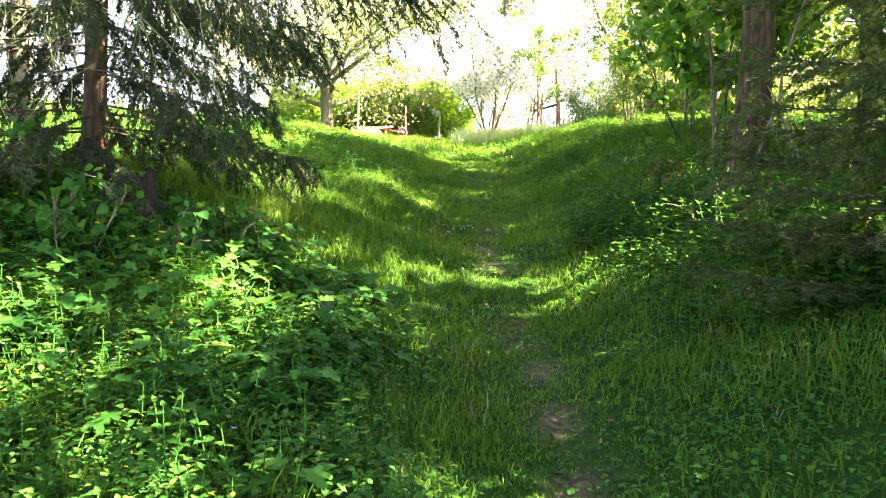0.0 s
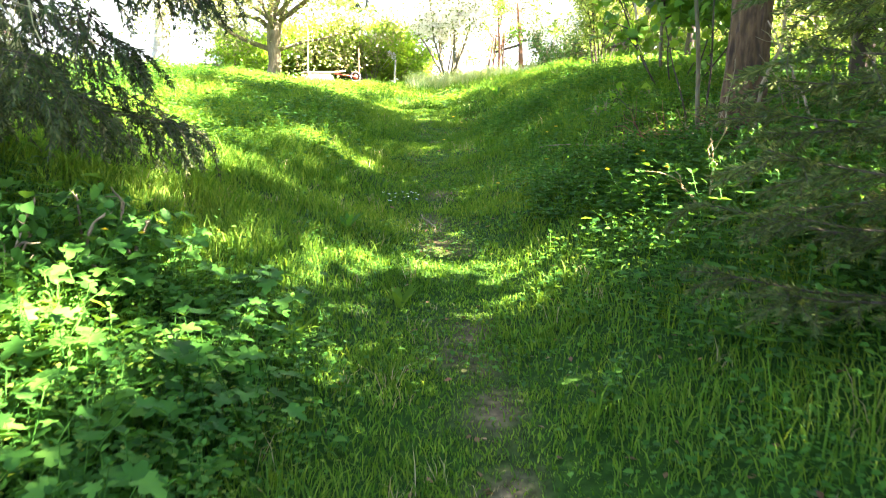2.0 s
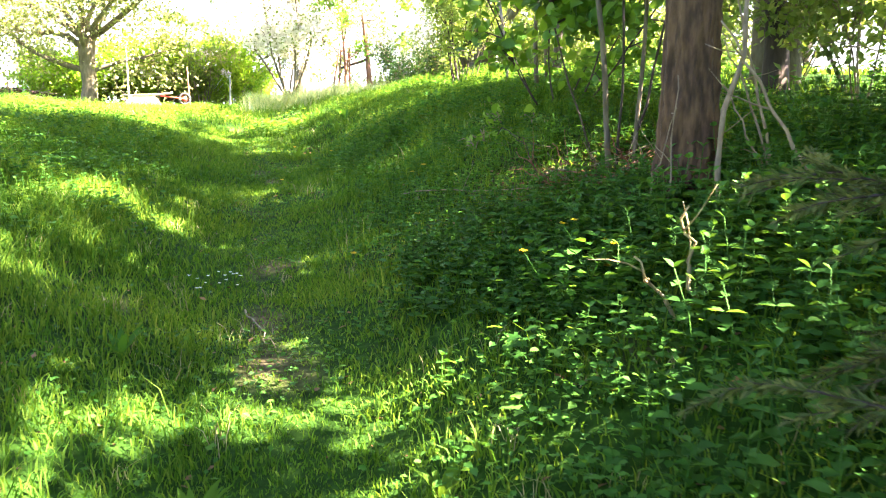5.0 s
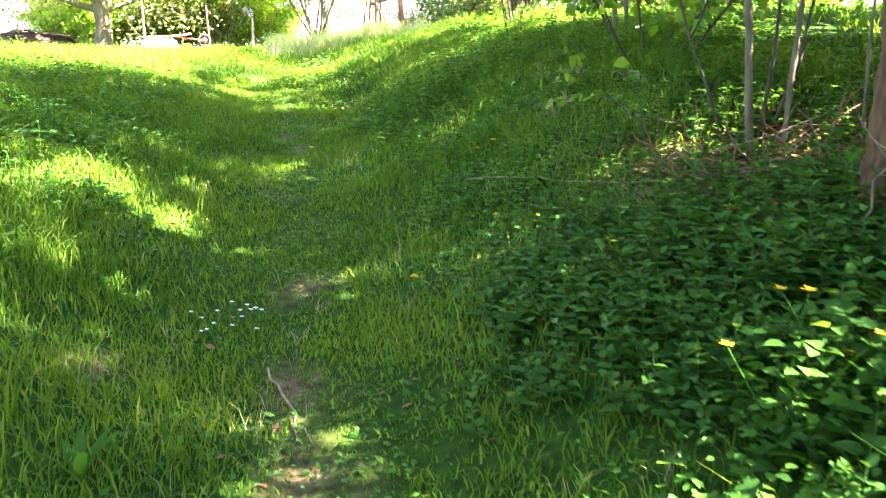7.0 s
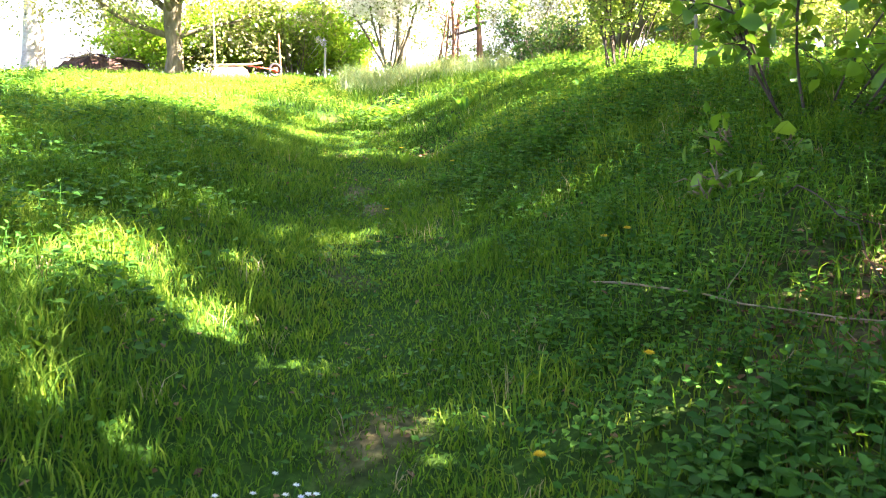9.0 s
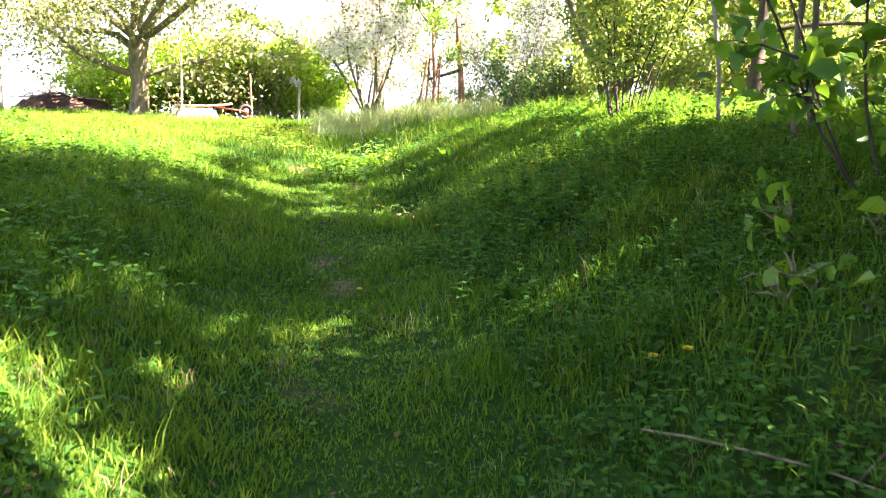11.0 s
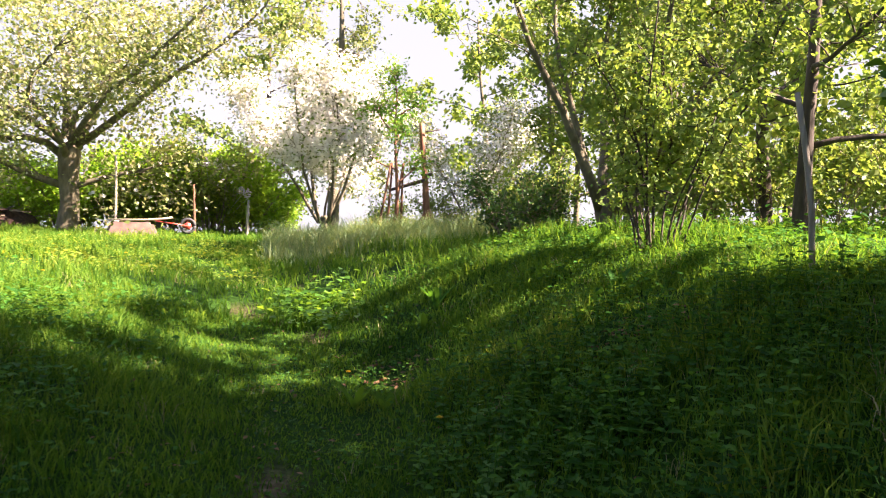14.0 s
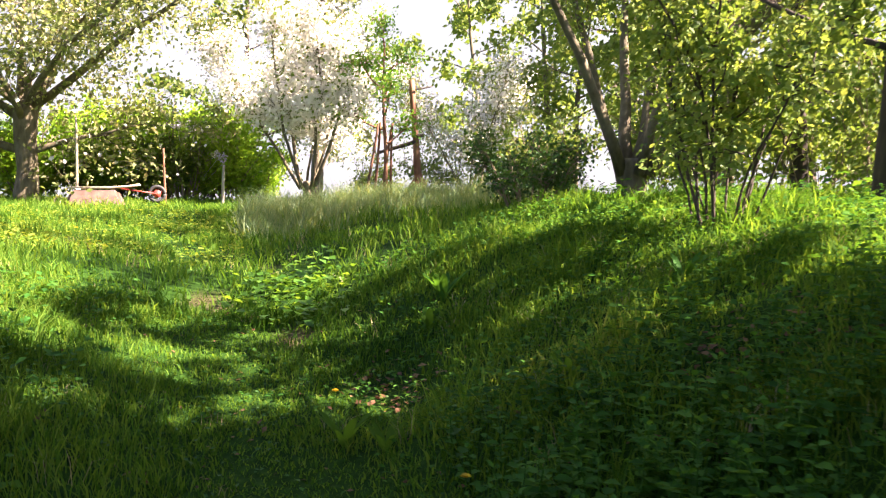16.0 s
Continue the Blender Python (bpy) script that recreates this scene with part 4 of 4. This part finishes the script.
for i, (x, y, z) in enumerate(((2.98, 7.2, 1.15), (3.02, 7.3, 0.8), (2.92, 7.15, 0.55), (2.45, 7.3, 0.7), (2.36, 7.42, 0.5))):
    stick(x, y, 2.66 + (0.13 if x > 2.7 else -0.13), 7.42, 0.009 - 0.001 * i, "pale dead shoot leaning on a thick trunk", 0.0, z, 740 + i, 0.03, TWIG, "dead_shoot")


def hanging_twig(x, y, z, ln, seed):
    rng = np.random.default_rng(seed)
    top = root("dead_twig", x, y, "thin lichened dead twig hanging from the spruce", "twig", "hanging dead twigs", z=z)
    p, r = bough(rng, (0, 0, 0), (rng.uniform(-0.3, 0.3), rng.uniform(-0.5, 0.2), -1), ln, 0.0045, 0.002, 8, 0.2)
    sh = Soup()
    sh.tube(p, r, 5)
    part("stem", sh, LICHEN, top, smooth=True)
    for k in range(5):
        q, d = at_fraction(p, rng.uniform(0.15, 0.9))
        bp, br = bough(rng, q, d / np.linalg.norm(d) + rng.standard_normal(3) * 0.5, ln * 0.3, 0.003, 0.0012, 4, 0.12, 0.1)
        sh = Soup()
        sh.tube(bp, br, 4)
        part("side_twig", sh, LICHEN, top)


for i in range(13):
    u = (i * 0.37) % 1.0
    hanging_twig(-2.6 + 1.3 * u, 5.1 + 0.5 * ((i * 0.61) % 1), 2.5 + 0.5 * ((i * 0.23) % 1), 0.7 + 0.5 * ((i * 0.41) % 1), 300 + i)


# ---------------------------------------------------------------- flowers
def flower(name, x, y, label, h, size, petals, mat, seed, group, leaves=0, heads=1):
    rng = np.random.default_rng(seed)
    top = root(name, x, y, label, "flower", group)
    for k in range(heads):
        p, r = bough(rng, (0, 0, 0), rng.standard_normal(3) * 0.25 + [0, 0, 1], h * rng.uniform(0.8, 1.1), 0.003, 0.002, 4, 0.08)
        sh = Soup()
        sh.tube(p, r, 4)
        st = part("stem", sh, HERB, top)
        n = petals
        a = np.arange(n) * 2.4
        way = np.stack([np.cos(a), np.sin(a), np.linspace(0.1, 0.7, n)], 1)
        sh = Soup()
        sh.flakes(np.repeat(p[-1:], n, 0), way, np.tile([0, 0, 1.0], (n, 1)), np.full(n, size * 0.5), np.full(n, size * 0.28))
        part("head", sh, mat, st, "open flower head")
    if leaves:
        a = rng.uniform(0, 6.28, leaves)
        at = np.stack([np.cos(a) * h * 0.3 * rng.uniform(0.1, 1, leaves), np.sin(a) * h * 0.3 * rng.uniform(0.1, 1, leaves), rng.uniform(0.15, 0.8, leaves) * h], 1)
        sh = Soup()
        sh.ovate(at, np.stack([np.cos(a), np.sin(a), rng.uniform(-0.2, 0.4, leaves)], 1), unit(rng, leaves, 2.0), rng.uniform(0.04, 0.08, leaves), rng.uniform(0.03, 0.055, leaves))
        part("foliage", sh, HERB, top)


for i, (x, y) in enumerate(((1.05, 8.6), (1.73, 10.0), (1.66, 10.2), (1.42, 8.9), (1.9, 6.85), (0.95, 14.9), (-1.6, 17.2), (1.3, 13.6), (0.7, 12.5), (-1.4, 20.5))):
    flower("dandelion", x, y, "yellow dandelion flower in the grass", 0.16, 0.045, 34, YELLOW, 400 + i, "dandelions in the grass")
for i in range(15):
    flower("daisy", 0.18 + 0.16 * math.sin(i * 2.4) * (0.4 + i / 20), 8.52 + 0.14 * math.cos(i * 2.4) * (0.4 + i / 20), "small white daisy flower beside the path", 0.13, 0.026, 10, WHITEPETAL, 430 + i, "daisies beside the path")
for i, (x, y, n) in enumerate(((-1.55, 4.7, 4), (-1.62, 4.5, 3), (-1.0, 5.0, 2), (1.72, 6.75, 3), (1.85, 6.7, 2), (-2.3, 4.6, 1))):
    flower("celandine", x, y, "tall celandine with yellow flowers and lobed leaves", 0.42, 0.042, 8, YELLOW, 460 + i, "celandines among weeds", 40, n)
for i in range(26):
    flower("speedwell", -0.75 - 1.2 * ((i * 0.618) % 1), 3.0 + 1.0 * ((i * 0.377) % 1), "tiny pale blue flower among low weeds", 0.22, 0.028, 6, LILAC, 520 + i, "tiny flowers among weeds")


def dock(x, y, size, seed, mat=GRASS):
    """A rosette of long upright leaves."""
    rng = np.random.default_rng(seed)
    top = root("dock_plant", x, y, "rosette of long upright fresh green leaves", "plant", "dock plants in the grass")
    for k in range(9):
        a = k * 2.4 + rng.uniform(-0.3, 0.3)
        ln = size * rng.uniform(0.6, 1.1)
        w = ln * 0.20
        d = np.array([math.cos(a), math.sin(a), 0])
        s = np.array([-math.sin(a), math.cos(a), 0]) * w * 0.5
        u = np.array([0, 0.25, 0.55, 0.82, 1.0])
        mid = np.outer(u * ln * 0.45 + u ** 3 * ln * 0.15, d) + np.outer(u * ln * (1 - 0.25 * u), [0, 0, 1])
        half = np.array([0.25, 0.8, 1.0, 0.7, 0.03])[:, None]
        v = np.concatenate([mid - s * half, mid, mid + s * half])
        v[5:10] -= np.array([0, 0, w * 0.12])
        f = []
        for i in range(4):
            f += [i, i + 1, i + 6, i + 5, i + 5, i + 6, i + 11, i + 10]
        sh = Soup()
        sh.add(v, f, [4] * 8)
        part("leaf", sh, mat, top, smooth=True)


for i, (x, y, s) in enumerate(((0.95, 14.5, 0.24), (1.12, 14.35, 0.18), (1.72, 15.95, 0.30), (1.58, 15.7, 0.22), (1.9, 14.1, 0.2), (2.7, 14.6, 0.22), (0.2, 6.1, 0.22), (-0.55, 6.4, 0.2), (-0.2, 7.4, 0.2), (1.0, 6.0, 0.2), (-0.7, 9.4, 0.18), (1.5, 11.6, 0.2), (-0.9, 12.0, 0.22), (-0.3, 5.2, 0.22))):
    dock(x, y, s, 600 + i, HERB if i % 3 == 2 else GRASS)

# ---------------------------------------------------------------- ground cover
rng = np.random.default_rng(77)


def lumps(x, y, s=1.0):
    return 0.5 + 0.25 * np.sin(x * 2.3 * s + 1.7 * np.sin(y * 1.1 * s)) + 0.25 * np.sin(y * 2.9 * s + 1.3 * np.sin(x * 1.9 * s + 2))


def scatter(n, x0, x1, y0, y1):
    return rng.uniform(x0, x1, n), rng.uniform(y0, y1, n)


def on_land(x, y):
    return np.stack([x, y, land(x, y) - 0.006], 1)


def grass(name, n, x0, x1, y0, y1, tall, wide, mat, label, keep=None):
    x, y = scatter(n // 9, x0, x1, y0, y1)
    x = np.repeat(x, 9) + rng.standard_normal(len(x) * 9) * (0.018 + 4 * wide)
    y = np.repeat(y, 9) + rng.standard_normal(len(y) * 9) * (0.018 + 4 * wide)
    n = len(x)
    tread = np.abs(x - along(TREAD, y) - 0.05 * np.sin(y * 2.1))
    worn = np.exp(-(tread / 0.25) ** 2)
    bare = trodden(x, y)
    litter = np.exp(-((x - 2.5) ** 2 / 0.5 + (y - 8.4) ** 2 / 0.8)) + np.exp(-((x - 1.3) ** 2 / 0.06 + (y - 15.2) ** 2 / 0.15)) + np.exp(-((x - 2.42) ** 2 / 0.07 + (y - 13.5) ** 2 / 0.10))
    p = 1 - 0.75 * np.clip(bare * 1.1, 0, 1) - 0.8 * np.clip(litter, 0, 1)
    if keep is not None:
        p = p * keep(x, y)
    ok = rng.uniform(0, 1, n) < p
    x, y, worn = x[ok], y[ok], worn[ok]
    h = tall(x, y) * (1 - 0.45 * worn) * rng.uniform(0.45, 1.25, len(x)) * (0.55 + 0.9 * lumps(x, y, 1.7))
    sh = Soup()
    sh.blades(on_land(x, y), h, wide * rng.uniform(0.7, 1.3, len(x)), rng.uniform(0.2, 1.0, len(x)), rng)
    return stuff(name, sh, mat, label, "grass")


def lane_height(x, y):
    d = x - along(LANE, y)
    return np.interp(d, [-3, -1.2, -0.5, 0, 0.5, 1.2, 3], [0.15, 0.12, 0.085, 0.06, 0.08, 0.10, 0.10])


left_bank = lambda x, y: np.clip((-x - 0.25 + 0.9 * np.clip(3.9 - y, 0, 1) * np.clip((y - 1.0), 0, 1) + 0.35 * np.sin(y * 1.7)) / 0.5, 0, 1) * np.clip((6.2 - y) / 0.8, 0, 1)
right_bank = lambda x, y: np.clip((x - along(LANE, y) - 0.55 + 0.25 * np.sin(y * 2.3)) / 0.6, 0, 1) * np.clip((11.5 - y) / 2.0, 0, 1) * (1 - 0.8 * np.exp(-((x - 2.5) ** 2 / 0.4 + (y - 8.5) ** 2 / 0.3)))


def open_turf(x, y):
    """Grass thins out where weeds crowd it."""
    return (1 - 0.75 * left_bank(x, y)) * (1 - 0.5 * right_bank(x, y))


grass("lane_grass", 250000, -2.8, 4.1, 1.4, 17.0, lane_height, 0.0076, GRASS, "short green grass of the sunken lane", open_turf)
grass("path_grass", 65000, -0.6, 1.7, 1.6, 17.5, lambda x, y: 0.05 * np.exp(-((x - along(TREAD, y)) / 0.5) ** 2), 0.006, GRASS, "short trodden grass along the path", lambda x, y: np.exp(-((x - along(TREAD, y)) / 0.5) ** 2))
grass("tufts", 70000, -2.8, 4.2, 2.0, 17.5, lambda x, y: np.full(len(x), 0.20), 0.0078, GRASS, "longer tufts standing out of the grass", lambda x, y: np.clip(np.abs(x - along(TREAD, y)) - 0.4, 0, 1) * (lumps(x * 1.7, y + 9, 1.9) > 0.62) * np.where((x > 1.3) & (y < 13.6), 0.3, 1.0))
grass("crest_grass", 66000, -6.5, 7.0, 16.3, 31.0, lambda x, y: 0.13 + 0.05 * lumps(x, y), 0.013, GRASS, "sunlit grass of the flat crest")
grass("tall_grass", 26000, 0.3, 4.6, 20.0, 26.5, lambda x, y: np.full(len(x), 0.38), 0.009, TALL, "tall bluish grass along the crest", lambda x, y: np.exp(-((y - 23.2) / 2.2) ** 2))
grass("field_grass", 16000, -40.0, 40.0, 30.0, 70.0, lambda x, y: np.full(len(x), 0.2), 0.04, GRASS, "meadow grass beyond the crest")
grass("wood_grass", 30000, 3.9, 13.0, 4.0, 30.0, lambda x, y: np.full(len(x), 0.12), 0.014, GRASS, "rough grass under the grove trees")
grass("bank_grass", 16000, -14.0, -3.0, -2.0, 30.0, lambda x, y: np.full(len(x), 0.2), 0.016, GRASS, "rough grass on the outer bank")
grass("straw", 4000, -3.0, 4.6, 2.0, 20.0, lambda x, y: np.full(len(x), 0.13), 0.004, STRAW, "dry straw-coloured stalks among grass")


def herbs(name, n, x0, x1, y0, y1, size, height, mat, label, keep=None, wide=0.7, lobes=1):
    x, y = scatter(n, x0, x1, y0, y1)
    if keep is not None:
        ok = rng.uniform(0, 1, n) < keep(x, y)
        x, y = x[ok], y[ok]
    k = len(x)
    at = on_land(x, y)
    at[:, 2] += height * rng.uniform(0.05, 1.0, k) ** 0.8 * (0.4 + 1.0 * lumps(x, y, 2.3))
    a = rng.uniform(0, 2 * math.pi, k)
    L = size * rng.uniform(0.55, 1.3, k)
    if lobes > 1:
        at, L = np.repeat(at, lobes, 0), np.repeat(L, lobes) * np.tile([0.75, 1.0, 0.75], k)
        a = np.repeat(a, lobes) + np.tile([-0.9, 0.0, 0.9], k)
        k *= lobes
    sh = Soup()
    (sh.ovate if size > 0.031 and y1 < 15 else sh.flakes)(at, np.stack([np.cos(a), np.sin(a), rng.uniform(-0.35, 0.55, k)], 1), unit(rng, k, 2.2), L, L * wide)
    return stuff(name, sh, mat, label, "weeds")


def leafy_plants(name, n, x0, x1, y0, y1, tall, size, mat, label, keep, nodes=5, lobed=False):
    """Upright weeds: a stem with pairs of leaves, each pair crosswise to the last, or a sheaf of stalked lobed leaves."""
    x, y = scatter(n, x0, x1, y0, y1)
    ok = rng.uniform(0, 1, n) < keep(x, y)
    foot = on_land(x[ok], y[ok])
    sh, at, way, ln = Soup(), [], [], []
    for p in foot:
        h = tall * rng.uniform(0.5, 1.2)
        a = rng.uniform(0, 6.28)
        if lobed:
            for k in range(nodes * 2):
                a += 2.4
                d = np.array([math.cos(a), math.sin(a), 0])
                q = p + d * h * rng.uniform(0.25, 0.6) + np.array([0, 0, h * rng.uniform(0.35, 1.0)])
                sh.tube([p, p * 0.5 + q * 0.5 + np.array([0, 0, 0.12 * h]), q], [0.003, 0.0025, 0.002], 3)
                at.append(q)
                way.append(d + np.array([0, 0, rng.uniform(-0.35, 0.25)]))
                ln.append(size * rng.uniform(0.6, 1.25))
        else:
            tip = p + np.array([rng.normal(0, 0.14), rng.normal(0, 0.14), 1.0]) * h
            sh.tube([p, p * 0.5 + tip * 0.5 + rng.normal(0, 0.01, 3), tip], [0.0035, 0.003, 0.002], 3)
            for k in range(nodes):
                u = 0.3 + 0.7 * k / (nodes - 1)
                for turn in (0, math.pi):
                    b = a + turn + k * math.pi / 2
                    at.append(p + (tip - p) * u)
                    way.append(np.array([math.cos(b), math.sin(b), 0.15 if k < nodes - 1 else 0.9]))
                    ln.append(size * (1.25 - 0.75 * u) * rng.uniform(0.8, 1.2))
    at, way, ln = np.array(at), np.array(way), np.array(ln)
    nor = unit(rng, len(at), 3.0)
    if lobed:
        sh.lobed(at, way, nor, ln)
    else:
        sh.ovate(at, way, nor, ln, ln * 0.62)
    return stuff(name, sh, mat, label, "weeds")


herbs("bank_weeds", 56000, -4.4, 0.9, 1.6, 6.4, 0.032, 0.20, HERB, "dense leafy green weeds on the bank", left_bank)
herbs("pale_weeds", 6500, -4.0, 0.6, 1.8, 4.6, 0.028, 0.24, LIME, "pale sunlit weeds on the bank", left_bank)
leafy_plants("lobed_weeds", 420, -4.2, -0.35, 2.7, 6.4, 0.30, 0.09, HERB, "celandine sheaves with broad lobed leaves on the bank", lambda x, y: left_bank(x, y) * np.clip((y - 2.6) / 1.2, 0.15, 1), 5, True)
leafy_plants("lobed_weeds", 24, 1.3, 2.2, 5.6, 7.4, 0.20, 0.062, HERB, "celandine sheaf with broad lobed leaves by the nettles", lambda x, y: np.exp(-((x - 1.75) ** 2 / 0.12 + (y - 6.5) ** 2 / 0.3)), 4, True)
leafy_plants("bank_herbs", 900, -3.6, 0.4, 2.2, 5.6, 0.30, 0.06, HERB, "upright leafy weeds on the left bank", left_bank, 5)
leafy_plants("nettles", 1900, 1.0, 4.6, 4.2, 9.3, 0.31, 0.085, NETTLE, "dark green nettles with paired leaves under the trees", lambda x, y: right_bank(x, y) * np.clip((x - 1.45 - 0.05 * (y - 6)) / 0.7, 0, 1) * np.clip((8.5 - y) / 0.9, 0.05, 1) * (1 - 0.92 * np.exp(-((x - 2.5) ** 2 / 0.16 + (y - 8.1) ** 2 / 0.5))))
leafy_plants("nettles", 620, 1.15, 2.7, 6.6, 8.9, 0.20, 0.075, NETTLE, "dense dark nettles beside the path", lambda x, y: np.clip((x - 1.2 - 0.15 * np.sin(y * 3)) / 0.3, 0, 1) * np.clip((8.9 - y - 0.35 * (x - 1.5)) / 0.5, 0, 1))
leafy_plants("nettles", 240, 0.9, 2.6, 4.4, 8.2, 0.20, 0.06, HERB, "fresh low nettles on the bank beside the path", lambda x, y: np.clip((x - 0.9) / 0.4, 0, 1) * lumps(x, y, 2.1))
herbs("bank_weeds", 34000, 0.6, 4.2, 2.0, 12.5, 0.034, 0.15, HERB, "small leafy weeds on the shaded bank", right_bank)
herbs("ground_ivy", 26000, -3.0, 4.4, 1.8, 16.0, 0.026, 0.07, IVY, "low greyish ground ivy among grass", lambda x, y: np.clip(lumps(x + 3, y, 0.9) * 2.2 - 1.1, 0, 1))
herbs("clover", 46000, -3.0, 4.6, 2.0, 17.0, 0.034, 0.09, HERB, "small broad weeds among grass", lambda x, y: np.clip(lumps(x, y + 5, 1.1) * 2 - 0.8, 0, 1))
herbs("bank_weeds", 26000, -4.2, 0.2, 9.0, 17.0, 0.052, 0.19, HERB, "leafy weeds on the shaded bank", lambda x, y: np.clip((-x - 0.1) / 0.8, 0, 1) * lumps(x, y, 1.3))
herbs("strawberry_patch", 1500, 0.3, 1.3, 16.2, 18.2, 0.07, 0.16, BROAD, "patch of broad fresh leaves beside the path", lambda x, y: np.exp(-((x - 0.85) ** 2 / 0.09 + (y - 17.2) ** 2 / 0.5)), 0.9)
herbs("pale_weeds", 16000, -6.0, 0.4, 18.5, 25.0, 0.05, 0.12, LIME, "yellowish low weeds on the sunlit crest", lambda x, y: lumps(x, y, 0.8))
herbs("bank_weeds", 30000, 1.3, 4.6, 10.5, 17.5, 0.04, 0.12, HERB, "small leafy weeds below the shrubs", lambda x, y: lumps(x, y + 2, 1.5))
leafy_plants("nettles", 700, 1.1, 3.2, 11.6, 14.2, 0.26, 0.07, HERB, "fresh nettles in the shade of the bank", lambda x, y: np.clip(np.exp(-((x - 1.85) ** 2 / 0.25 + (y - 12.9) ** 2 / 0.5)) + 0.15, 0, 1))
leafy_plants("bank_herbs", 1500, 0.9, 3.6, 8.6, 13.4, 0.17, 0.05, HERB, "small upright weeds on the shaded bank", lambda x, y: np.clip((x - along(LANE, y) - 0.45) / 0.5, 0, 1) * lumps(x, y + 4, 1.8), 4)
leafy_plants("left_herbs", 900, -3.4, -0.3, 9.0, 16.5, 0.22, 0.065, HERB, "leafy weeds on the shaded grassy bank", lambda x, y: np.clip((-x - 0.2) / 0.6, 0, 1) * lumps(x, y, 1.6), 4)
herbs("wood_weeds", 22000, 3.2, 16.0, 10.0, 30.0, 0.07, 0.22, HERB, "leafy undergrowth between grove trees", lambda x, y: lumps(x, y, 0.7))
herbs("leaf_litter", 9000, 1.5, 3.6, 7.0, 9.6, 0.05, 0.03, DEAD, "brown dead leaves under the trunk", lambda x, y: np.exp(-((x - 2.75) ** 2 / 0.35 + (y - 8.65) ** 2 / 0.5)), 0.6)
herbs("leaf_litter", 500, 0.9, 1.7, 14.6, 15.9, 0.05, 0.04, DEAD, "brown dead leaves in a small hollow", lambda x, y: np.exp(-((x - 1.3) ** 2 / 0.05 + (y - 15.2) ** 2 / 0.12)), 0.6)
herbs("leaf_litter", 900, 1.7, 3.2, 12.7, 14.3, 0.05, 0.03, DEAD, "brown dead leaves in the bank grass", lambda x, y: np.exp(-((x - 2.42) ** 2 / 0.08 + (y - 13.5) ** 2 / 0.12)), 0.6)
herbs("leaf_litter", 3500, -3.0, 4.5, 2.0, 17.0, 0.04, 0.02, DEAD, "scattered brown leaves on soil and grass", None, 0.6)
